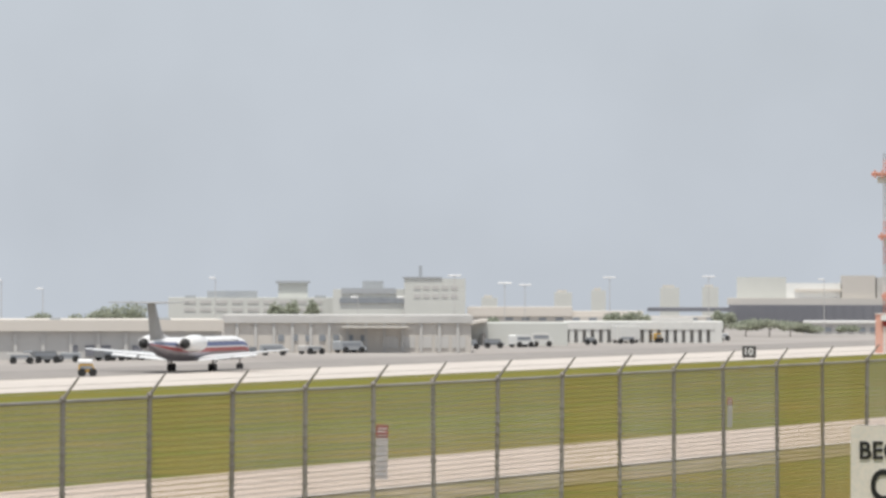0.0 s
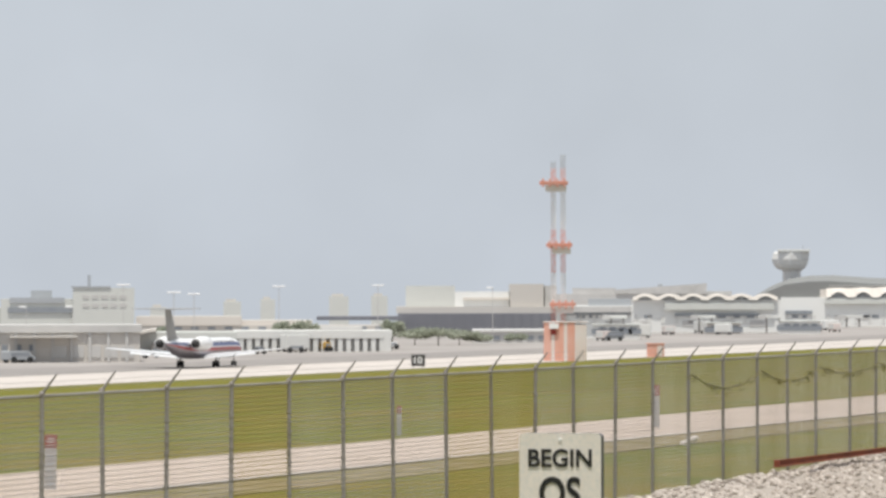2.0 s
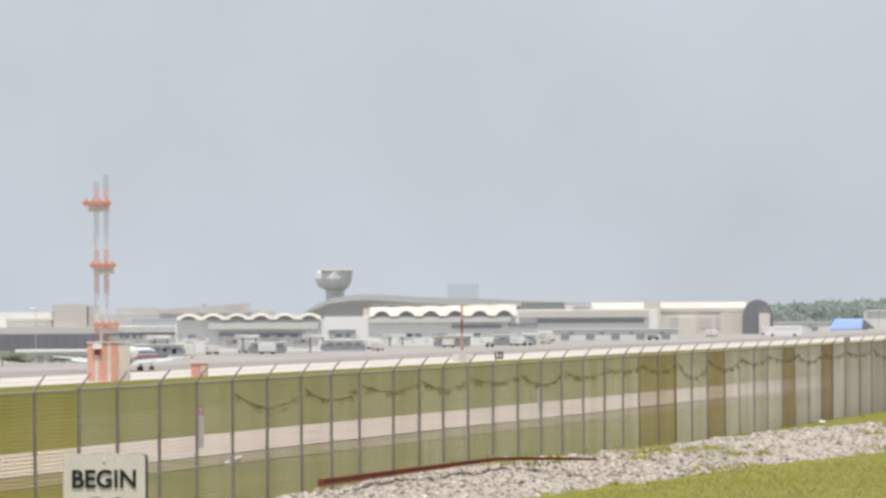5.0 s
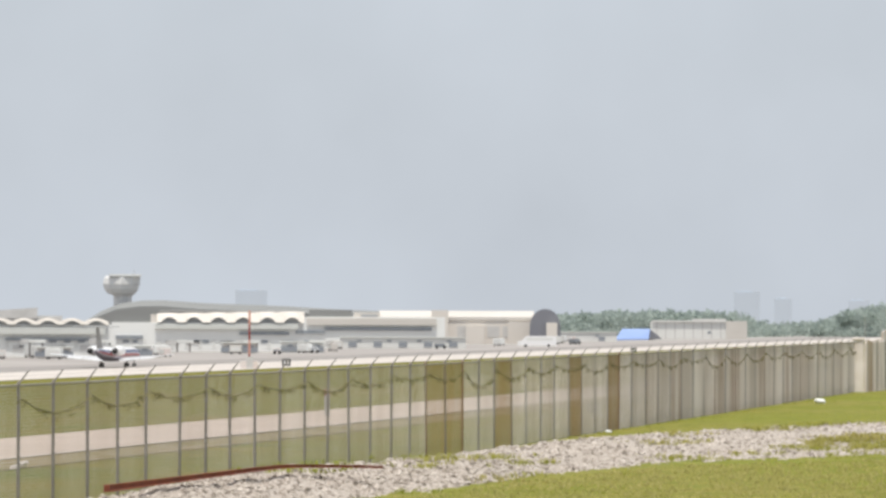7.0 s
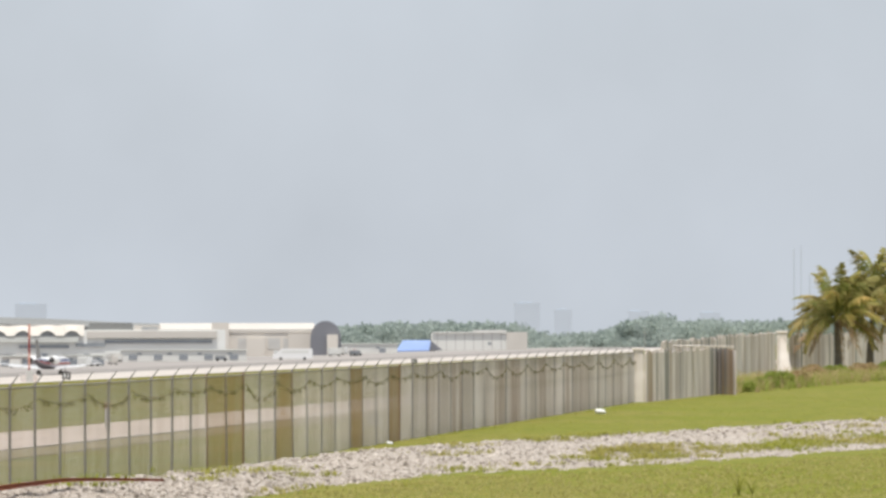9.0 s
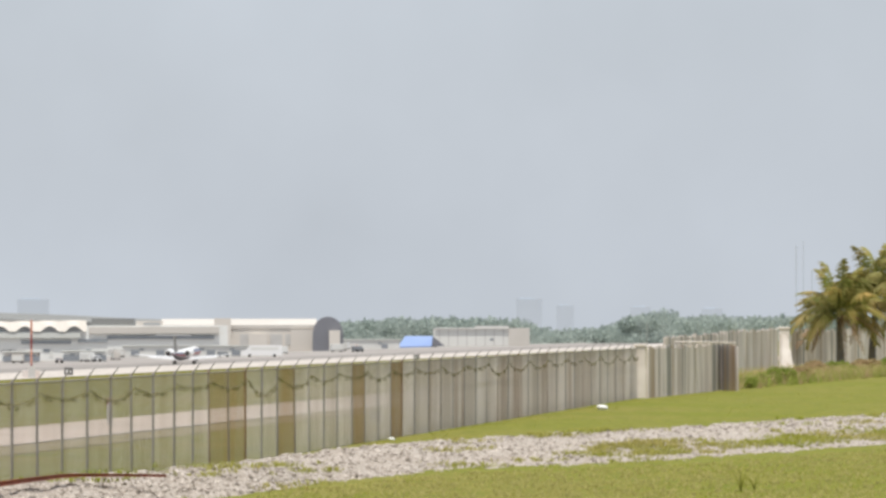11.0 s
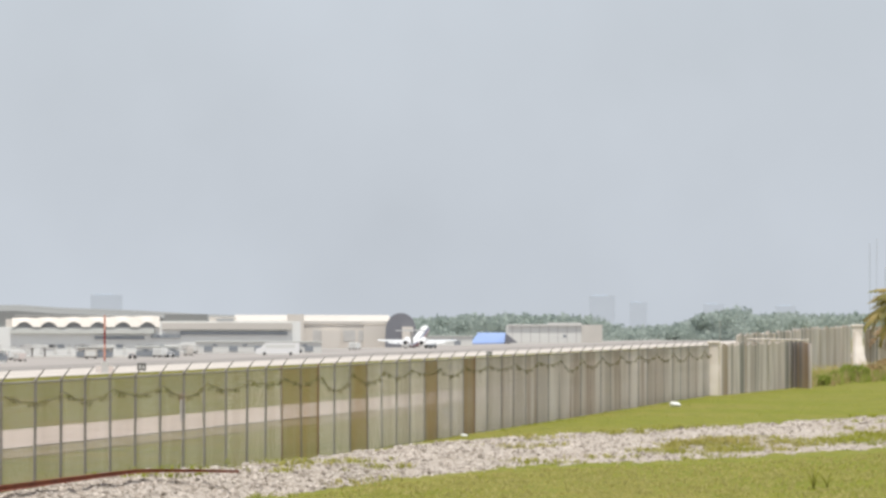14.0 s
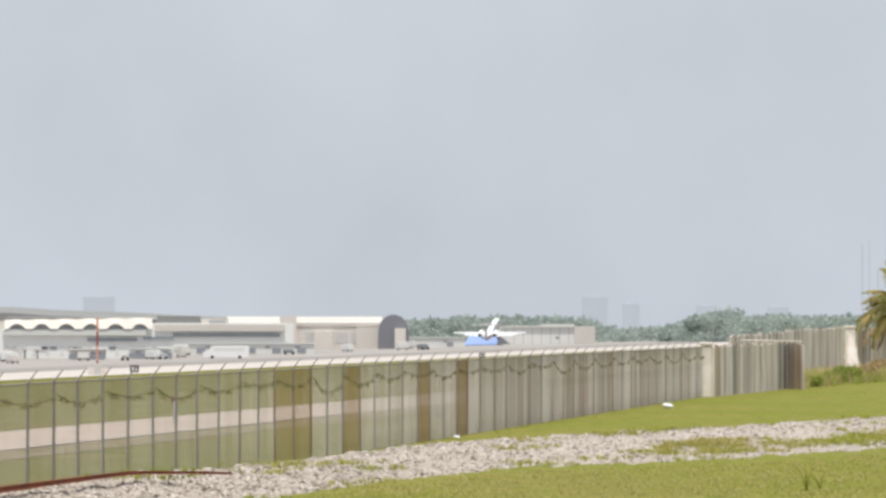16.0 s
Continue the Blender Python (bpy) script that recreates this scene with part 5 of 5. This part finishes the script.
levels = [(-0.1, mz(-0.15), RED), (mz(-0.15), mz(0.2), MAST_WHITE), (mz(0.2), mz(0.72), RED), (mz(0.72), mz(1.2), MAST_WHITE), (mz(1.2), mz(1.45), RED)]
for mxb, extra in ((5.275, mz(1.53)), (5.39, mz(1.61))):
    col = mx(mxb)
    for z0, z1, mat in levels + [(mz(1.45), extra, GREY_ROOF)]:
        bm = bmesh.new()
        for sx, sy in ((-0.25, -0.25), (0.25, -0.25), (0, 0.3)):
            rod(bm, (col + sx, 0.4 + sy, z0), (col + sx, 0.4 + sy, z1), 0.05, n=6)
        k, z = 0, z0
        while z < z1 - 0.3:
            zz = min(z + 0.6, z1)
            s = 1 if k % 2 else -1
            rod(bm, (col - 0.25 * s, 0.15, z), (col + 0.25 * s, 0.15, zz), 0.022, n=4)
            rod(bm, (col - 0.25, 0.15, z), (col, 0.7, zz), 0.022, n=4)
            rod(bm, (col + 0.25, 0.15, z), (col, 0.7, zz), 0.022, n=4)
            z, k = zz, k + 1
        part("lattice_section", bm, mat, mast, "red lattice section" if mat is RED else "white lattice section")
for el, b0, b1 in ((1.275, 5.11, 5.45), (0.534, 5.19, 5.5), (-0.173, 5.23, 5.54)):
    arr = part("antenna_platform", boxed(mx(b0), mx(b1), -0.9, 0.9, mz(el) - 0.22, mz(el) + 0.22, 0.05), RED, mast, "red antenna platform")
    for k in range(4):
        x = mx(b0) + (mx(b1) - mx(b0)) * (k + 0.5) / 4
        part("dipole", boxed(x - 0.12, x + 0.12, -1.25, -0.9, mz(el) - 0.5, mz(el) + 0.5, 0.03), RED, arr)
    part("reflector", boxed(mx(b0) + 0.7, mx(b1) - 0.2, -0.5, -0.42, mz(el) - 1.1, mz(el) - 0.3), MAST_WHITE, arr, "white wire reflector")
c = at(5.42, 580)
hut = thing("equipment_shelter", pose(c.x, c.y, 0, 0, 0, TURN - 5.42), "orange and white striped equipment shelter", "shelter")
xs = [mx(5.16), mx(5.25), mx(5.29), mx(5.4), mx(5.44), mx(5.53), mx(5.67)]
ORANGE = material("faded_orange", (0.66, 0.33, 0.25), 0.7, second=(0.68, 0.40, 0.33), scale=0.6)
MAST_PALE = material("faded_white", (0.68, 0.63, 0.60), 0.7, second=(0.7, 0.58, 0.53), scale=0.5)
for k, (a, b) in enumerate(zip(xs, xs[1:])):
    part("wall_panel", boxed(a, b - 0.03, -2.6, 0.0, -0.1, mz(-0.388) - (0.25 if k == 5 else 0)), (ORANGE, MAST_PALE, ORANGE, MAST_PALE, ORANGE, MAST_PALE)[k], hut, "orange wall panel" if k % 2 == 0 else "white wall panel")
part("air_unit", boxed(mx(5.225), mx(5.335), -3.0, -2.6, mz(-0.46), mz(-0.4)), WHITE, hut, "white wall unit")
part("vent", boxed(mx(5.245), mx(5.31), -2.75, -2.6, mz(-0.53), mz(-0.465)), SIGN_RED, hut)
part("roof", boxed(xs[0] - 0.1, xs[-1] + 0.1, -2.7, 0.1, mz(-0.388), mz(-0.388) + 0.12), MAST_PALE, hut)
c = at(6.49, 612)
hut = thing("equipment_box", pose(c.x, c.y, 0, 0, 0, TURN - 6.49), "small faded orange equipment cabin", "cabin")
part("body", boxed(-1.1, 1.1, 0, 1.6, -0.1, 1.65, 0.04), ORANGE, hut)
part("door", boxed(0.2, 0.9, -0.04, 0.0, 0.1, 1.45), MAST_PALE, hut)
part("roof", boxed(-1.2, 1.2, -0.1, 1.7, 1.65, 1.78), ORANGE, hut)
c = at(9.62, 765)
pole = thing("red_mast", pose(c.x, c.y, 0, 0, 0, TURN - 9.62), "slim red and white mast with a white base cabinet", "mast")
for k in range(4):
    part("section", rod(bmesh.new(), (0, 0, 2.3 * k), (0, 0, 2.3 * (k + 1)), 0.16, n=8), (SIGN_RED, RED)[k % 2], pole)
part("cabinet", boxed(-1.5, 1.4, -0.5, 0.5, -0.1, 1.2, 0.03), MAST_PALE, pole)
part("cabinet", boxed(-0.5, 0.6, -0.7, -0.5, -0.1, 1.9, 0.03), WALL_A, pole)

# lamp columns
for b, r, el, heads in ((-5.24, 700, 0.0, 1), (-4.75, 720, -0.1, 1), (-2.7, 760, 0.03, 1), (0.15, 700, 0.06, 2), (0.75, 690, -0.03, 2), (0.99, 760, -0.05, 2), (2.0, 760, 0.04, 2), (3.18, 760, 0.05, 2), (4.55, 760, 0.02, 1), (-1.0, 650, -0.2, 1), (-0.45, 650, -0.2, 1), (16.95, 900, 0.0, 0)):
    c = at(b, r)
    h = EYE + r * math.tan(radians(el))
    ob = thing("lamp_column", pose(c.x, c.y, 0, 0, 0, TURN - b), "tall grey apron lamp column with white lamp heads", "lamp column", "lamp columns")
    part("column", rod(bmesh.new(), (0, 0, -0.1), (0, 0, h), 0.075, 0.05, 8), WALL_A, ob)
    for k in range(heads):
        s = 1 if k else -1
        part("lamp_head", boxed(min(0, s * 1.0), max(0, s * 1.0), -0.25, 0.25, h - 0.05, h + 0.18, 0.05), WHITE, ob)


# vehicles
def van(b, r, turn, length, height, mat, label, name="van", cat="vehicle", group="apron vehicles", roof=None):
    c = at(b, max(r, 232 / math.sin(radians(TURN - b))) if name == "parked_vehicle" else r)
    ob = thing(name, pose(c.x, c.y, 0, 0, 0, TURN - b + turn), label, cat, group)
    L, h = length / 2, height
    bm = bmesh.new()
    prof = [(-L, 0.4), (-L, h * 0.93), (-L + 0.15, h), (L * 0.55, h), (L * 0.8, h * 0.58), (L, h * 0.52), (L, 0.4)]
    fr = [[bm.verts.new((x, y, z)) for x, z in prof] for y in (-0.95, 0.95)]
    bm.faces.new(fr[0])
    bm.faces.new(fr[1][::-1])
    for i in range(7):
        bm.faces.new((fr[0][i], fr[1][i], fr[1][(i + 1) % 7], fr[0][(i + 1) % 7]))
    bmesh.ops.recalc_face_normals(bm, faces=bm.faces)
    part("body", bm, mat, ob)
    if roof:
        part("canopy", boxed(-L - 0.1, L * 0.6, -1.0, 1.0, h, h * 1.35, 0.1), roof, ob)
    for y in (-0.96, 0.96):
        part("window", boxed(-L * 0.8, L * 0.55, y - 0.015, y + 0.015, h * 0.6, h * 0.85), WALL_LIGHT if name == "airport_bus" else WINDOW, ob)
        for x in (-L * 0.6, L * 0.6):
            part("wheel", rod(bmesh.new(), (x, y - 0.1, 0.38), (x, y + 0.1, 0.38), 0.38, n=14), TYRE, ob)
    return ob


van(-4.22, 432, 0, 1.6, 1.15, YELLOW, "yellow tow tractor with a white canopy", "tow_tractor", "tractor", roof=WHITE)
for b, r, l, h, mat, lab in ((-3.35, 470, 3.2, 1.3, CAR_DARK, "dark parked airfield pickup"), (-2.35, 480, 3.4, 1.3, CAR_DARK, "dark parked airfield car"), (0.95, 570, 3.6, 1.9, WALL_C, "pale blue parked van"), (1.2, 590, 3.6, 2.1, WALL_LIGHT, "pale parked box van"), (1.05, 530, 2.6, 0.8, YELLOW, "yellow baggage dolly"), (1.78, 590, 2.0, 1.2, CAR_DARK, "dark airport tug"), (2.55, 600, 1.3, 1.6, YELLOW, "orange airport service truck"), (3.36, 600, 2.2, 1.3, WHITE, "white parked car"), (6.0, 640, 4.0, 1.9, CAR_DARK, "dark parked service truck"), (9.95, 660, 2.2, 1.5, MAST_PALE, "faded parked airport truck"), (10.4, 690, 2.4, 1.7, WHITE, "white parked airport truck"), (11.9, 860, 4.0, 1.6, CAR_DARK, "dark parked ground equipment"), (13.5, 1000, 4.0, 2.0, CAR_DARK, "dark parked ground equipment"), (-5.0, 470, 3.6, 1.3, WALL_A, "grey parked car"), (-4.75, 500, 4.5, 1.5, CAR_DARK, "dark parked flatbed truck"), (-4.45, 505, 3.4, 1.2, GREY_ROOF, "grey parked ground equipment"), (-3.95, 505, 3.6, 1.4, CAR_DARK, "dark parked ground equipment"), (-3.65, 500, 3.0, 1.2, GREY_ROOF, "grey parked ground equipment"), (-2.0, 540, 4.2, 1.5, GREY_ROOF, "grey parked service truck"), (-1.55, 545, 3.4, 1.2, WALL_A, "pale grey parked car"), (-1.1, 550, 4.6, 1.7, GREY_ROOF, "grey parked service truck"), (-0.6, 555, 3.2, 1.2, CAR_DARK, "dark parked car"), (-0.15, 560, 4.4, 1.6, WALL_A, "pale grey parked truck"), (0.3, 570, 3.4, 1.4, GREY_ROOF, "grey parked ground equipment"), (0.62, 575, 3.4, 1.4, CAR_DARK, "dark blue-grey parked car"), (2.2, 610, 3.2, 1.3, WALL_A, "pale grey parked car"), (3.0, 620, 3.4, 1.4, GREY_ROOF, "grey parked ground equipment")):
    van(b, r, random.choice((0, 180, 30)), l * 0.8, h * 0.85, mat, lab + " on the apron", "parked_vehicle")
bus = van(12.0, 1185, 180, 10.5, 3.0, WHITE, "white airport bus driving past the far runway end", "airport_bus", "bus", "")

# baggage carts and crates strewn over the apron
def cart(mat, w, h):
    ob = thing("baggage_cart", Matrix(), "pale covered baggage cart on the apron", "cart", "baggage carts")
    part("box", boxed(-w / 2, w / 2, -0.8, 0.8, 0.45, h, 0.05), mat, ob)
    part("curtain", boxed(-w * 0.4, w * 0.4, -0.84, -0.81, 0.6, h * 0.85), WALL_LIGHT, ob)
    part("bed", boxed(-w / 2 - 0.1, w / 2 + 0.1, -0.75, 0.75, 0.33, 0.45), STEEL, ob)
    for x in (-w * 0.35, w * 0.35):
        part("wheel", rod(bmesh.new(), (x, -0.8, 0.22), (x, -0.65, 0.22), 0.22, n=10), TYRE, ob)
        part("wheel", rod(bmesh.new(), (x, 0.65, 0.22), (x, 0.8, 0.22), 0.22, n=10), TYRE, ob)
    return ob


rc = random.Random(5)
kinds = [cart(WALL_D, 2.6, 1.9), cart(WALL_C, 3.2, 2.1), cart(MAST_PALE, 2.2, 1.7), cart(WALL_LIGHT, 3.8, 2.4)]
for k, ob in enumerate(kinds):
    ob.matrix_basis = Matrix.Translation(at(6.2 + 1.1 * k, 245 / math.sin(radians(TURN - 6.2 - 1.1 * k))))
for k in range(30):
    b = rc.uniform(5.8, 13.6) if k < 27 else rc.uniform(-4.0, 3.2)
    p = at(b, rc.uniform(234, 262) / math.sin(radians(TURN - b)))
    copy_thing(kinds[k % 4], pose(p.x, p.y, 0, 0, 0, rc.uniform(-60, 60)))

# litter in the grass
for b, r, s in ((16.41, 228, 0.42), (13.9, 169, 0.2)):
    p = at(b, r)
    ob = part("litter_bag", boxed(-s * 0.6, s * 0.6, -s * 0.5, s * 0.5, 0, s * 0.6, s * 0.25), WHITE)
    ob.matrix_basis = pose(p.x, p.y, ground_z(p.x, p.y), 0, 8, 30)
    tagged(ob, "crumpled white litter bag in the grass", "litter")
p = at(6.87, 128)
ob = part("debris", boxed(-0.18, 0.35, -0.06, 0.06, 0, 0.16, 0.05), MAST_PALE)
ob.matrix_basis = pose(p.x, p.y, NEAR, 0, -25, 20)
tagged(ob, "pale broken scrap lying in the grass", "debris")


def motions():
    """The take-off: seconds, distance along the runway, height of the wheels, nose-up degrees, drift of the nose to the left. Then the bus."""
    run = [(0.0, 410, 0, 0, 7), (0.5, 431, 0, 0, 7), (1.0, 453, 0, 0, 6.5), (1.5, 474, 0, 0, 6), (2.5, 519, 0, 0, 5), (3.5, 566, 0, 0, 4), (4.2, 600, 0, 0, 3.2), (5.3, 656, 0, 0, 2.4), (6.5, 722, 0, 0, 1.8), (7.0, 750, 0, 0, 1.6), (8.0, 805, 0, 0, 1.5), (9.0, 862, 0, 0, 1.3), (10.2, 934, 0, 0.5, 1.3), (11.5, 1018, 0.05, 4, 1.3), (12.5, 1085, 0.35, 8, 1.3), (13.5, 1155, 1.2, 10, 1.3), (14.5, 1224, 2.0, 11, 1.3), (15.2, 1271, 2.7, 12, 1.3), (16.0, 1326, 3.65, 12, 1.3)]
    walk(jet, [(t, pose(JETX, y, z, p, 0, d)) for t, y, z, p, d in run])
    way = [(0.0, 14.5), (5.0, 13.45), (7.0, 13.05), (9.0, 12.75), (11.5, 12.25), (12.5, 12.03), (13.5, 11.8), (14.5, 11.55), (16.0, 11.15)]
    walk(bus, [(t, Matrix.Translation(at(b, 222 / math.sin(radians(TURN - b)))) @ pose(0, 0, 0, 0, 0, 180 + TURN - 12)) for t, b in way])


motions()
